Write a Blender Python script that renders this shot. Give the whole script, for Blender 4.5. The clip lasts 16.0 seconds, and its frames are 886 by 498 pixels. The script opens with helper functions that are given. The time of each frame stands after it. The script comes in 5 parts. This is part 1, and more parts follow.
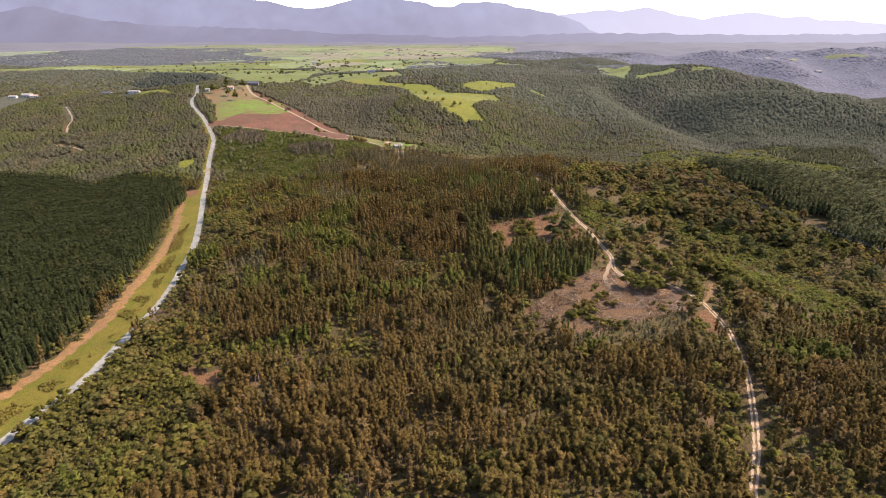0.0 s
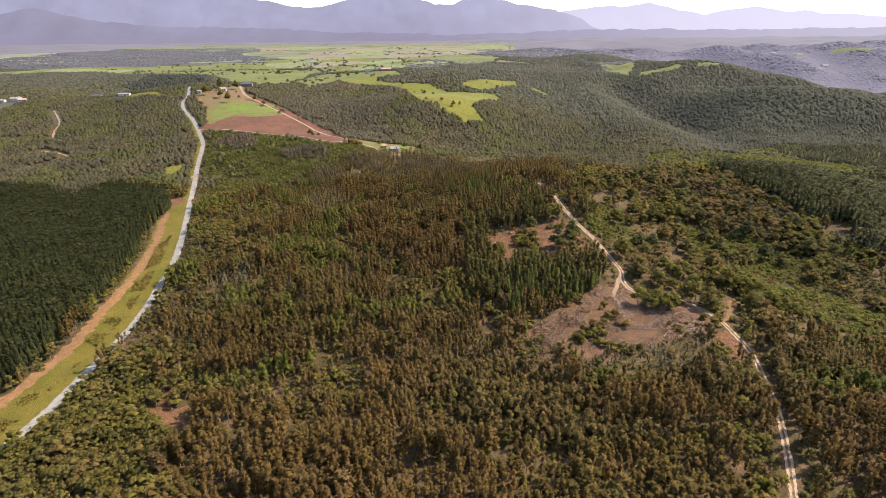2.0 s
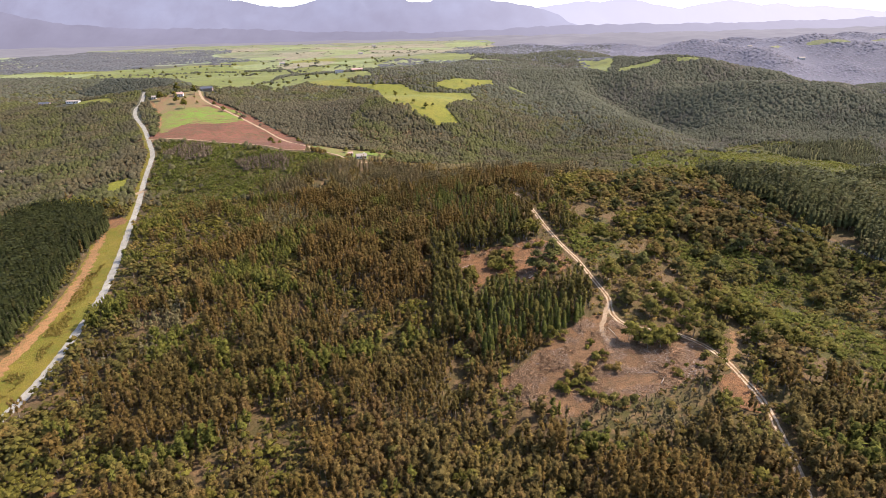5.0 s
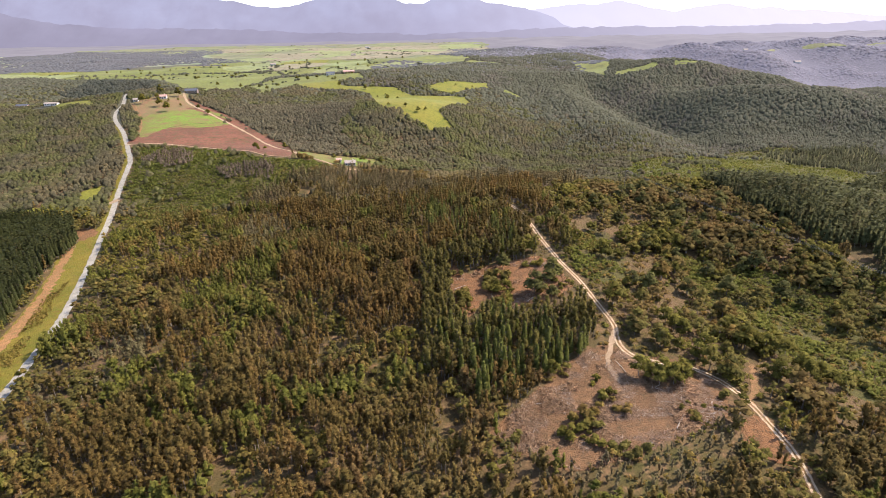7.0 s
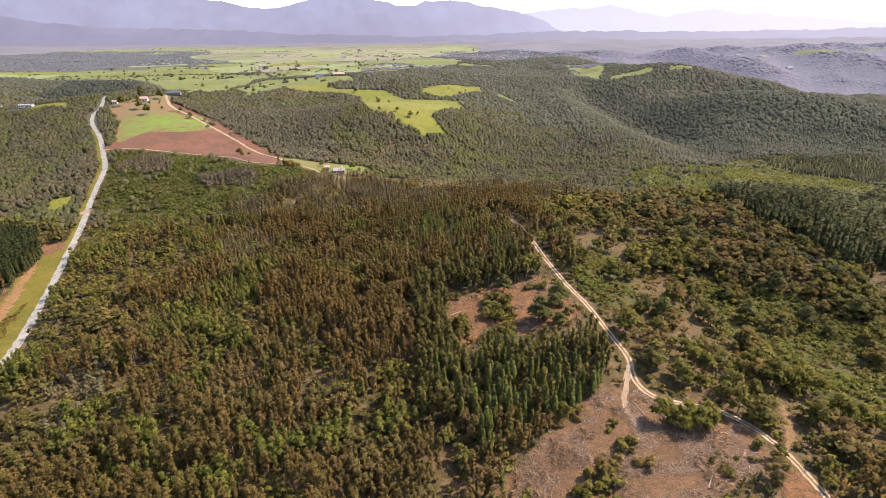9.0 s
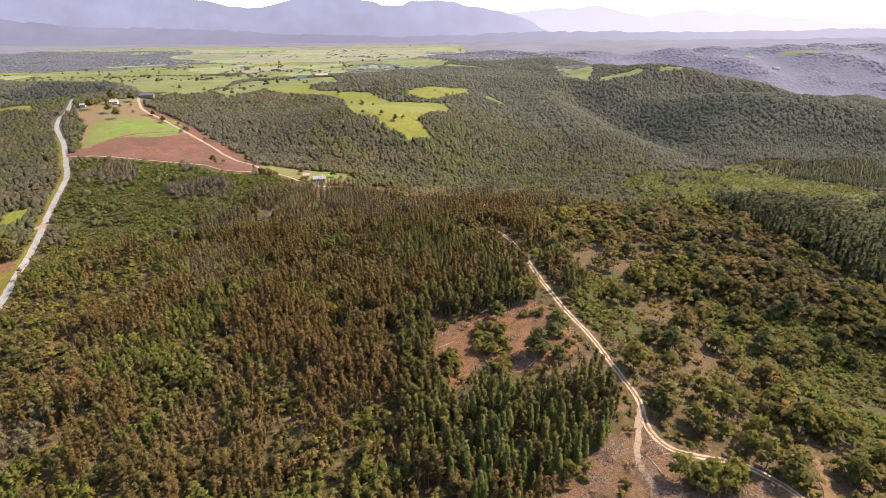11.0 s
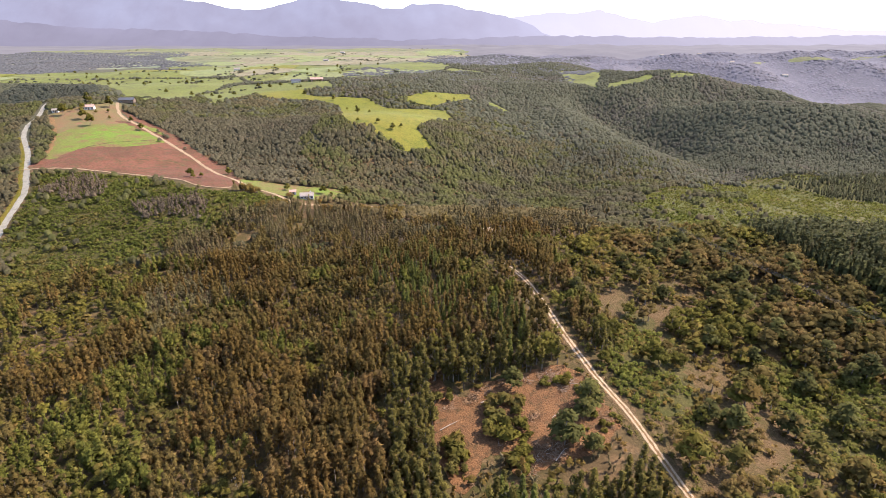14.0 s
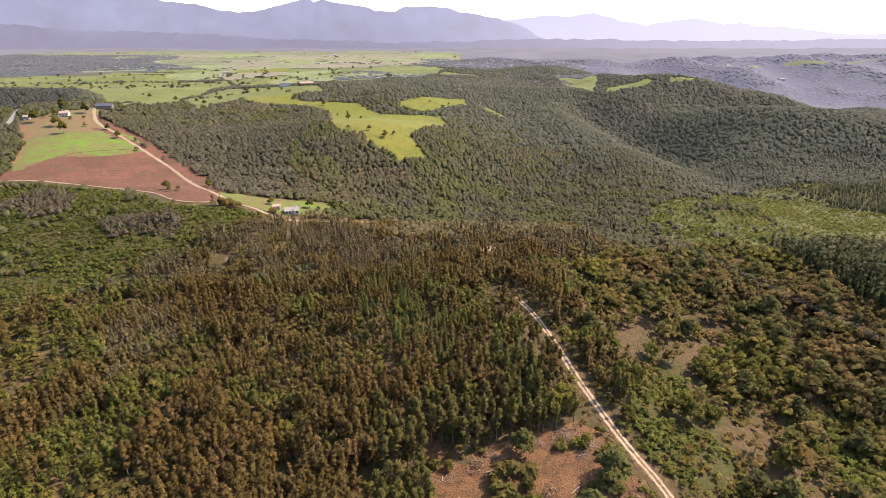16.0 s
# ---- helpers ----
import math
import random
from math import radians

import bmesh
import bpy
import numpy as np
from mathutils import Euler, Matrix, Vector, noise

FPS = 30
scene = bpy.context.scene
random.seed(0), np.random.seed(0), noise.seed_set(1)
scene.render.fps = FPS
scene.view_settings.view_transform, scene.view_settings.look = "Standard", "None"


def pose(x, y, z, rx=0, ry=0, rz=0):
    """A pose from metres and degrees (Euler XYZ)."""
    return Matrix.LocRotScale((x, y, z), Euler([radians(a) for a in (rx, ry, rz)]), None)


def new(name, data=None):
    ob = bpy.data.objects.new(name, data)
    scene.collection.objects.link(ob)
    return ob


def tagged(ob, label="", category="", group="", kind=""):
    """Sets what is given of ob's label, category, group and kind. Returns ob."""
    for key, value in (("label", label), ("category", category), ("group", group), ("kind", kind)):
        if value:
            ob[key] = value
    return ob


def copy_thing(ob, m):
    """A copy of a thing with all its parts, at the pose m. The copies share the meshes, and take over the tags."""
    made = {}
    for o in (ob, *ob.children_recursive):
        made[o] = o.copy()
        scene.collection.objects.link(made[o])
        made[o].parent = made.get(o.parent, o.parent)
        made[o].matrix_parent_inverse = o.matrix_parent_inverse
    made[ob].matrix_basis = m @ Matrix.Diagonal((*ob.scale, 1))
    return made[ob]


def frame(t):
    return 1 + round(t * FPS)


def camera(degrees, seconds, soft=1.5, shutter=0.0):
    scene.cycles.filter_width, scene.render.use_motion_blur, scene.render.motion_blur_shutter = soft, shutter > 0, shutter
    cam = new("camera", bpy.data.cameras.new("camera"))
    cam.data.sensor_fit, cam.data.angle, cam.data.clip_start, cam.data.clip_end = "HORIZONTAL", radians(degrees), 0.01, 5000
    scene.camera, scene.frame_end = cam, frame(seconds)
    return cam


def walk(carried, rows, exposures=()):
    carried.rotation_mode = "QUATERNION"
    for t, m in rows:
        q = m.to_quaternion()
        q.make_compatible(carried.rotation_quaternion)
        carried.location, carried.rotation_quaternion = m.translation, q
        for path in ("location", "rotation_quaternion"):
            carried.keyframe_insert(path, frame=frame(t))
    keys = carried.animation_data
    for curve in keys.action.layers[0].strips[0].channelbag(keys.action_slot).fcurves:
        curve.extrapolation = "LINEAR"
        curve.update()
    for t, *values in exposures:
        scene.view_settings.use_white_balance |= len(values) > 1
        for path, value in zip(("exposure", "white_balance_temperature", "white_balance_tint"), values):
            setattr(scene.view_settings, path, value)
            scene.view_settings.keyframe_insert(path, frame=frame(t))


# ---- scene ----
cam = camera(78.8, 16.0, soft=0.72)
METRES, EYE, TILT, LEAN, TURN = 200.0, 120.0, -21.13, 0.0, 0.0
ROWS = [
    (0.0, 0.0, 0.0, 0.0, 0.0, 0.0, 0.0),
    (0.5, 0.0019, 0.0239, 0.0091, -0.7, 0.0, 0.39),
    (1.0, 0.0051, 0.0486, 0.019, -0.5, -0.09, 0.5),
    (1.5, 0.0103, 0.0751, 0.0288, 0.12, -0.13, 0.4),
    (2.0, 0.017, 0.1027, 0.0391, 0.29, -0.2, 0.49),
    (2.5, 0.0247, 0.1315, 0.05, 0.13, -0.2, 0.72),
    (3.0, 0.0332, 0.1605, 0.0612, -0.2, -0.27, 1.08),
    (3.5, 0.0413, 0.189, 0.0721, -0.5, -0.38, 1.38),
    (4.0, 0.049, 0.2166, 0.0835, -0.82, -0.45, 1.67),
    (6.5, 0.0755, 0.3476, 0.1346, -1.99, -0.36, 2.04),
    (7.0, 0.0755, 0.3727, 0.1443, -2.04, -0.31, 1.93),
    (7.5, 0.0746, 0.3983, 0.1541, -2.24, -0.27, 1.85),
    (8.0, 0.073, 0.4245, 0.1641, -2.45, -0.23, 1.77),
    (8.5, 0.0706, 0.4515, 0.1735, -2.67, -0.15, 1.7),
    (9.0, 0.0694, 0.4784, 0.1841, -3.04, -0.09, 1.78),
    (11.5, 0.0842, 0.6256, 0.2425, -4.38, -0.12, 2.2),
    (12.0, 0.0864, 0.6593, 0.2545, -4.28, -0.07, 2.06),
    (12.5, 0.0886, 0.6934, 0.2678, -4.2, -0.03, 1.99),
    (13.0, 0.0902, 0.7278, 0.2809, -4.27, 0.03, 1.88),
    (13.5, 0.0917, 0.7624, 0.294, -4.35, 0.15, 1.79),
    (14.0, 0.0924, 0.7963, 0.3068, -4.43, 0.21, 1.77),
    (14.5, 0.0931, 0.8294, 0.3207, -4.56, 0.28, 1.76),
    (15.0, 0.0945, 0.8616, 0.3331, -4.72, 0.37, 1.8),
    (15.5, 0.0964, 0.8931, 0.3462, -4.89, 0.43, 1.82),
    (16.0, 0.0993, 0.9232, 0.3587, -5.06, 0.45, 1.92),
]
SKY, SUN = 0.15, 3.4
walk(cam, [(t, pose(0, 0, EYE, TILT, LEAN, TURN) @ pose(METRES * x, METRES * y, METRES * z, 90 + pitch, roll, yaw)) for t, x, y, z, yaw, pitch, roll in ROWS],
     exposures=[(0.0, 1.73, 6330, 20), (3.0, 1.71, 6330, 20), (4.0, 1.78, 6330, 20), (8.0, 1.92, 6330, 20), (14.5, 1.94, 6330, 20), (16.0, 1.82, 6350, 20)])

# ---- sky and sun: high on the right, a little ahead ----
sun_way = Vector((0.92, 0.28, 1.05)).normalized()
world = bpy.data.worlds.new("sky")
scene.world = world
world.use_nodes = True
sky = world.node_tree.nodes.new("ShaderNodeTexSky")
sky.sky_type, sky.sun_disc = "NISHITA", False
sky.sun_elevation, sky.sun_rotation = math.asin(sun_way.z), math.atan2(sun_way.x, sun_way.y)
sky.air_density, sky.dust_density, sky.ozone_density = 1.0, 1.0, 1.0
world.node_tree.links.new(sky.outputs[0], world.node_tree.nodes["Background"].inputs[0])
world.node_tree.nodes["Background"].inputs[1].default_value = SKY
sun_data = bpy.data.lights.new("sun", "SUN")
sun_data.energy, sun_data.angle, sun_data.color = SUN, radians(0.6), (1.0, 0.95, 0.86)
sun = new("sun", sun_data)
sun.rotation_mode = "QUATERNION"
sun.rotation_quaternion = sun_way.to_track_quat("Z", "Y")


# ---- materials ----
def nodes_of(name):
    m = bpy.data.materials.new(name)
    m.use_nodes = True
    return m, m.node_tree.nodes, m.node_tree.links, m.node_tree.nodes["Principled BSDF"]


def blend(n, l, fac, a, b):
    mix = n.new("ShaderNodeMix")
    mix.data_type = "RGBA"
    for value, socket in ((fac, mix.inputs[0]), (a, mix.inputs[6]), (b, mix.inputs[7])):
        if isinstance(value, tuple):
            socket.default_value = (*value, 1)
        elif isinstance(value, float):
            socket.default_value = value
        else:
            l.new(value, socket)
    return mix.outputs[2]


def clouded(n, l, coords, size, low=0.4, high=0.6, detail=4.0, rough=0.6):
    """Noise with features of about that many metres, drawn out to 0..1."""
    tex, ramp = n.new("ShaderNodeTexNoise"), n.new("ShaderNodeMapRange")
    tex.inputs["Scale"].default_value, tex.inputs["Detail"].default_value, tex.inputs["Roughness"].default_value = 1 / size, detail, rough
    ramp.inputs[1].default_value, ramp.inputs[2].default_value = low, high
    l.new(coords, tex.inputs["Vector"])
    l.new(tex.outputs[0], ramp.inputs[0])
    return ramp.outputs[0]


def soil(name, a, b, c, sizes=(30, 3, 0.5), bump=0.3, rough=0.95, depth=0.2):
    """A ground: a and b in large patches, c in small ones."""
    m, n, l, p = nodes_of(name)
    xyz = n.new("ShaderNodeTexCoord").outputs["Object"]
    col = blend(n, l, clouded(n, l, xyz, sizes[0], 0.38, 0.62), a, b)
    col = blend(n, l, clouded(n, l, xyz, sizes[1], 0.48, 0.68), col, c)
    fine = clouded(n, l, xyz, sizes[2], 0.3, 0.7)
    col = blend(n, l, fine, col, blend(n, l, 0.45, col, (0.0, 0.0, 0.0)))
    l.new(col, p.inputs["Base Color"])
    p.inputs["Roughness"].default_value = rough
    p.inputs["Specular IOR Level"].default_value = 0.1
    bm = n.new("ShaderNodeBump")
    bm.inputs["Strength"].default_value, bm.inputs["Distance"].default_value = bump, depth
    l.new(fine, bm.inputs["Height"])
    l.new(bm.outputs[0], p.inputs["Normal"])
    return m


def foliage(name, dark, light, dry, dry_share=0.5, patch=22.0, single=False, through_light=0.25, tone=None, grain=0.3):
    """Leaves: every tree between dark and light, its leaf clumps a little apart, whole patches and odd trees turning dry."""
    m, n, l, p = nodes_of(name)
    xyz = n.new("ShaderNodeTexCoord").outputs["Object"]
    leaf = n.new("ShaderNodeNewGeometry").outputs["Random Per Island"]
    if single:
        tree = n.new("ShaderNodeObjectInfo").outputs["Random"]
    else:
        own = n.new("ShaderNodeAttribute")
        own.attribute_name = "tree"
        tree = own.outputs["Fac"]
    even = n.new("ShaderNodeMapRange")
    even.inputs[3].default_value, even.inputs[4].default_value = 0.15, 0.8
    l.new(tree, even.inputs[0])
    spread = n.new("ShaderNodeMath")
    spread.operation = "MULTIPLY_ADD"
    spread.inputs[1].default_value = 0.3
    hue = n.new("ShaderNodeMath")
    hue.operation = "FRACT"
    often = n.new("ShaderNodeMath")
    often.operation = "MULTIPLY"
    often.inputs[1].default_value = 7.3
    l.new(tree, often.inputs[0])
    l.new(often.outputs[0], hue.inputs[0])
    l.new(hue.outputs[0], spread.inputs[0])
    l.new(clouded(n, l, xyz, patch, 0.25, 0.75, 5.0, 0.65), spread.inputs[2])
    span = n.new("ShaderNodeMapRange")
    span.inputs[1].default_value, span.inputs[2].default_value = 0.85 - 0.45 * dry_share, 1.15 - 0.45 * dry_share
    l.new(spread.outputs[0], span.inputs[0])
    col = blend(n, l, even.outputs[0], dark, light)
    if tone:
        col = blend(n, l, clouded(n, l, xyz, 38.0, 0.44, 0.56, 5.0, 0.65), col, blend(n, l, even.outputs[0], tuple(0.6 * v for v in tone), tone))
    col = blend(n, l, span.outputs[0], col, blend(n, l, even.outputs[0], tuple(0.65 * v for v in dry), tuple(1.1 * v for v in dry)))
    shade, share = n.new("ShaderNodeHueSaturation"), n.new("ShaderNodeMapRange")
    share.inputs[3].default_value, share.inputs[4].default_value = 1 - grain, 1 + grain
    l.new(leaf, share.inputs[0])
    l.new(share.outputs[0], shade.inputs["Value"])
    l.new(col, shade.inputs["Color"])
    col = shade.outputs[0]
    l.new(col, p.inputs["Base Color"])
    p.inputs["Roughness"].default_value, p.inputs["Specular IOR Level"].default_value = 0.9, 0.05
    glow, add = n.new("ShaderNodeBsdfTranslucent"), n.new("ShaderNodeMixShader")
    l.new(col, glow.inputs[0])
    add.inputs[0].default_value = through_light
    l.new(p.outputs[0], add.inputs[1])
    l.new(glow.outputs[0], add.inputs[2])
    l.new(add.outputs[0], n["Material Output"].inputs[0])
    return m


def plain(name, colour, rough=0.6, metal=0.0, dirt=0.25, size=0.8):
    m, n, l, p = nodes_of(name)
    xyz = n.new("ShaderNodeTexCoord").outputs["Object"]
    l.new(blend(n, l, clouded(n, l, xyz, size, 0.4, 0.75), colour, tuple(v * (1 - dirt) for v in colour)), p.inputs["Base Color"])
    p.inputs["Roughness"].default_value, p.inputs["Metallic"].default_value = rough, metal
    return m


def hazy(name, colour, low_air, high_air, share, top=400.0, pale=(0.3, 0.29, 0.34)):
    """The distance: dim slopes with haze mixed in as emission, by height and sunward."""
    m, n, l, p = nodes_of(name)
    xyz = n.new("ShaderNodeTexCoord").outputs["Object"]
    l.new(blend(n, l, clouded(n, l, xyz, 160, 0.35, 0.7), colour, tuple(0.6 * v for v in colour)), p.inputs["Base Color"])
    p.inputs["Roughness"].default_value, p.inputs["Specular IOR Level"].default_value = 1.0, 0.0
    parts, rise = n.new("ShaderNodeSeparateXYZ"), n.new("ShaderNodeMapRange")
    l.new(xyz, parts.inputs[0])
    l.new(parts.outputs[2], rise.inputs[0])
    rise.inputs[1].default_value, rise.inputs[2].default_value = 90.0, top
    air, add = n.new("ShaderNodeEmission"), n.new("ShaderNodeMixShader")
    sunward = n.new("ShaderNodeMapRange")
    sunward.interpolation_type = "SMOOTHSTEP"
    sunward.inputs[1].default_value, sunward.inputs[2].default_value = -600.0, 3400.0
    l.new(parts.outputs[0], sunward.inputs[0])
    # faint mottling of the haze glow stands for slope relief
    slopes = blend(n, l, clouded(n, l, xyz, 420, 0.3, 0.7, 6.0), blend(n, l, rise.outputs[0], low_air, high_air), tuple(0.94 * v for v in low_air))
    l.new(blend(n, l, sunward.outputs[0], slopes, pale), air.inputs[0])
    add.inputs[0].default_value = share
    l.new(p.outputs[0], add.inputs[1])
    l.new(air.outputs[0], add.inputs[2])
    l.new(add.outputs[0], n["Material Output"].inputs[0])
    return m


M_FLOOR = soil("forest_floor", (0.0797, 0.0498, 0.0208), (0.0543, 0.0451, 0.0122), (0.144, 0.083, 0.0368), (26, 4, 0.7), 0.5)
M_EARTH = soil("cleared_earth", (0.18, 0.084, 0.033), (0.132, 0.064, 0.027), (0.085, 0.05, 0.02), (8, 2.0, 0.5), 1.0)
M_BROWN = soil("brown_slope", (0.142, 0.057, 0.031), (0.096, 0.043, 0.022), (0.085, 0.055, 0.022), (26, 5, 1.2), 0.8)
M_MEADOW = soil("field_grass", (0.105, 0.145, 0.018), (0.118, 0.105, 0.027), (0.135, 0.078, 0.034), (30, 9, 1.2), 0.4)
M_BRIGHT = soil("bright_grass", (0.122, 0.118, 0.0134), (0.143, 0.121, 0.0179), (0.0911, 0.0944, 0.0134), (60, 12, 1.5), 0.3)
M_PASTURE = soil("pasture", (0.13, 0.128, 0.03), (0.108, 0.116, 0.025), (0.09, 0.085, 0.027), (110, 30, 3.0), 0.3)
M_TOPFIELD = soil("dry_top_grass", (0.15, 0.092, 0.04), (0.118, 0.1, 0.034), (0.165, 0.085, 0.044), (30, 8, 1.0), 0.4)
M_VERGE = soil("verge_grass", (0.148, 0.11, 0.0145), (0.1, 0.092, 0.01), (0.12, 0.08, 0.014), (12, 2.0, 0.45), 0.9)
M_TANGRASS = soil("tan_grass", (0.108, 0.064, 0.026), (0.077, 0.056, 0.0175), (0.125, 0.075, 0.035), (8, 1.8, 0.5), 1.0)
M_PATH = soil("bare_orange_path", (0.26, 0.13, 0.05), (0.2, 0.104, 0.042), (0.14, 0.092, 0.028), (9, 1.6, 0.4), 0.7)
M_DIRT = soil("orange_dirt", (0.215, 0.112, 0.046), (0.165, 0.09, 0.038), (0.12, 0.083, 0.026), (9, 1.6, 0.4), 0.7)
M_TRACK = soil("track_sand", (0.4, 0.29, 0.175), (0.35, 0.245, 0.145), (0.24, 0.165, 0.09), (12, 1.2, 0.3), 0.4)
M_FIELDTRACK = soil("dusty_track", (0.3, 0.205, 0.12), (0.25, 0.168, 0.095), (0.18, 0.12, 0.06), (12, 1.2, 0.3), 0.4)
M_ROAD = soil("pale_road", (0.262, 0.232, 0.172), (0.225, 0.198, 0.147), (0.16, 0.14, 0.105), (20, 3, 0.4), 0.15, 0.85, 0.05)
M_SLOPEPINE = foliage("slope_pine_needles", (0.034, 0.035, 0.0125), (0.066, 0.062, 0.02), (0.075, 0.06, 0.022), 0.25, 16.0, through_light=0.25)
M_ROWPINE = foliage("row_pine_needles", (0.05, 0.05, 0.023), (0.082, 0.076, 0.034), (0.085, 0.07, 0.034), 0.25, 16.0, through_light=0.3)
M_SCRUB = soil("scrub_ground", (0.06, 0.054, 0.012), (0.078, 0.057, 0.019), (0.048, 0.045, 0.01), (18, 3, 0.8), 0.8)
M_SCRUBHILL = soil("scrubby_hill_ground", (0.088, 0.086, 0.018), (0.1, 0.078, 0.026), (0.068, 0.066, 0.015), (22, 4, 1.0), 0.8)
M_PLAIN = soil("far_plain", (0.17, 0.185, 0.08), (0.115, 0.125, 0.07), (0.2, 0.17, 0.1), (420, 120, 20), 0.1)
M_GUM = foliage("gum_leaves", (0.08, 0.053, 0.0145), (0.152, 0.097, 0.027), (0.155, 0.091, 0.027), 0.45, 24.0, tone=(0.122, 0.086, 0.023), through_light=0.55, grain=0.42)
M_BUSH = foliage("bush_leaves", (0.054, 0.046, 0.0078), (0.14, 0.114, 0.019), (0.15, 0.094, 0.025), 0.35, 14.0, tone=(0.108, 0.088, 0.022), through_light=0.42, grain=0.42)
M_SCRUBLEAF = foliage("scrub_leaves", (0.058, 0.062, 0.0115), (0.106, 0.106, 0.02), (0.125, 0.092, 0.026), 0.3, 20.0, through_light=0.4, grain=0.25)
M_TUSSOCK = foliage("dry_tussocks", (0.08, 0.058, 0.012), (0.15, 0.105, 0.021), (0.15, 0.092, 0.024), 0.4, 6.0, through_light=0.3)
M_REGROWTH = foliage("regrowth_leaves", (0.085, 0.066, 0.03), (0.15, 0.118, 0.056), (0.16, 0.11, 0.05), 0.4, 10.0, through_light=0.45, grain=0.35)
M_PALESAP = foliage("pale_sapling_leaves", (0.1, 0.08, 0.032), (0.15, 0.122, 0.052), (0.15, 0.114, 0.05), 0.4, 10.0, through_light=0.45, grain=0.3)
M_FIELDWOOD = foliage("field_wood_leaves", (0.058, 0.048, 0.026), (0.096, 0.081, 0.044), (0.1, 0.078, 0.044), 0.4, 30.0, through_light=0.35)
# near-black leaves paint the shade of the ravine
M_SHADYWOOD = foliage("shady_valley_leaves", (0.03, 0.031, 0.021), (0.043, 0.043, 0.028), (0.05, 0.046, 0.03), 0.3, 60.0, through_light=0.1, grain=0.15)
M_PINE = foliage("pine_needles", (0.0155, 0.0175, 0.005), (0.0285, 0.0285, 0.0075), (0.041, 0.032, 0.0095), 0.15, 12.0, through_light=0.1)
M_SHRUB = foliage("shrub_leaves", (0.055, 0.05, 0.01), (0.124, 0.104, 0.0195), (0.14, 0.092, 0.027), 0.4, 16.0, through_light=0.35)
M_WOOD = foliage("woodland_leaves", (0.044, 0.044, 0.0135), (0.082, 0.076, 0.024), (0.09, 0.069, 0.032), 0.35, 60.0, tone=(0.074, 0.062, 0.032), through_light=0.3, grain=0.3)
M_UNDER = foliage("undergrowth_leaves", (0.065, 0.048, 0.011), (0.135, 0.091, 0.021), (0.152, 0.09, 0.025), 0.5, 9.0, through_light=0.45, grain=0.42)
M_SLASH = soil("slash_ground", (0.162, 0.084, 0.036), (0.116, 0.061, 0.027), (0.08, 0.05, 0.022), (7, 1.6, 0.5), 1.0)
M_GREYWOOD = foliage("greyish_wood_leaves", (0.062, 0.048, 0.02), (0.125, 0.094, 0.038), (0.13, 0.088, 0.038), 0.4, 30.0, through_light=0.35)
M_CANOPY = soil("woodland_floor", (0.07, 0.062, 0.033), (0.078, 0.068, 0.036), (0.06, 0.054, 0.028), (60, 9, 2.0), 0.6)
# gorge soil tinted lavender grey: haze painted into its colour
M_GORGE = soil("hazed_gorge_floor", (0.094, 0.085, 0.092), (0.103, 0.093, 0.1), (0.088, 0.08, 0.087), (120, 20, 4.0), 0.2)
# woodland leaves greyed to paint in the haze of distance
M_HILL = foliage("hazed_hill_leaves", (0.052, 0.051, 0.029), (0.08, 0.075, 0.044), (0.09, 0.075, 0.05), 0.35, 90.0, through_light=0.3, grain=0.15)
# distant leaves share that lavender, haze put in as colour
M_FARWOOD = foliage("hazed_far_leaves", (0.094, 0.085, 0.092), (0.106, 0.096, 0.103), (0.112, 0.099, 0.102), 0.4, 130.0, through_light=0.0, grain=0.04)
M_FARFIELD = soil("far_pasture", (0.125, 0.132, 0.05), (0.15, 0.128, 0.066), (0.085, 0.092, 0.04), (170, 45, 6.0), 0.2)
M_STICK = plain("dry_sticks", (0.17, 0.1, 0.052), 0.95, dirt=0.4)
M_GUMDRY = foliage("dry_gum_leaves", (0.088, 0.056, 0.0145), (0.156, 0.097, 0.026), (0.162, 0.096, 0.028), 0.5, 16.0, through_light=0.55, grain=0.42)
# wood on the plain: dim haze grey painted into the leaves
M_VALLEYWOOD = foliage("hazed_plain_leaves", (0.058, 0.055, 0.05), (0.068, 0.064, 0.058), (0.07, 0.063, 0.056), 0.4, 130.0, through_light=0.0, grain=0.08)
M_GREY = foliage("bare_twigs", (0.059, 0.0492, 0.0361), (0.131, 0.115, 0.0886), (0.157, 0.131, 0.0984), 0.4, 12.0, through_light=0.05)
M_KHAKI = foliage("khaki_leaves", (0.076, 0.054, 0.0155), (0.155, 0.109, 0.032), (0.155, 0.094, 0.03), 0.4, 18.0, through_light=0.5, grain=0.42)
M_GREENWATTLE = foliage("green_wattle_leaves", (0.05, 0.051, 0.009), (0.126, 0.114, 0.02), (0.145, 0.1, 0.026), 0.3, 14.0, through_light=0.42, grain=0.42)
M_RUST = foliage("rusty_leaves", (0.08, 0.051, 0.018), (0.142, 0.089, 0.03), (0.155, 0.089, 0.029), 0.5, 10.0, through_light=0.45, grain=0.42)
M_BRAMBLE = foliage("bramble_leaves", (0.07, 0.07, 0.0125), (0.125, 0.12, 0.022), (0.13, 0.1, 0.03), 0.25, 12.0, through_light=0.45, grain=0.2)
M_SPRUCE = foliage("young_pine_needles", (0.04, 0.043, 0.0095), (0.09, 0.087, 0.017), (0.1, 0.076, 0.02), 0.3, 9.0, through_light=0.25)
M_BARE = foliage("bare_thicket_twigs", (0.085, 0.06, 0.036), (0.132, 0.097, 0.06), (0.15, 0.11, 0.07), 0.4, 9.0, through_light=0.35, grain=0.35)
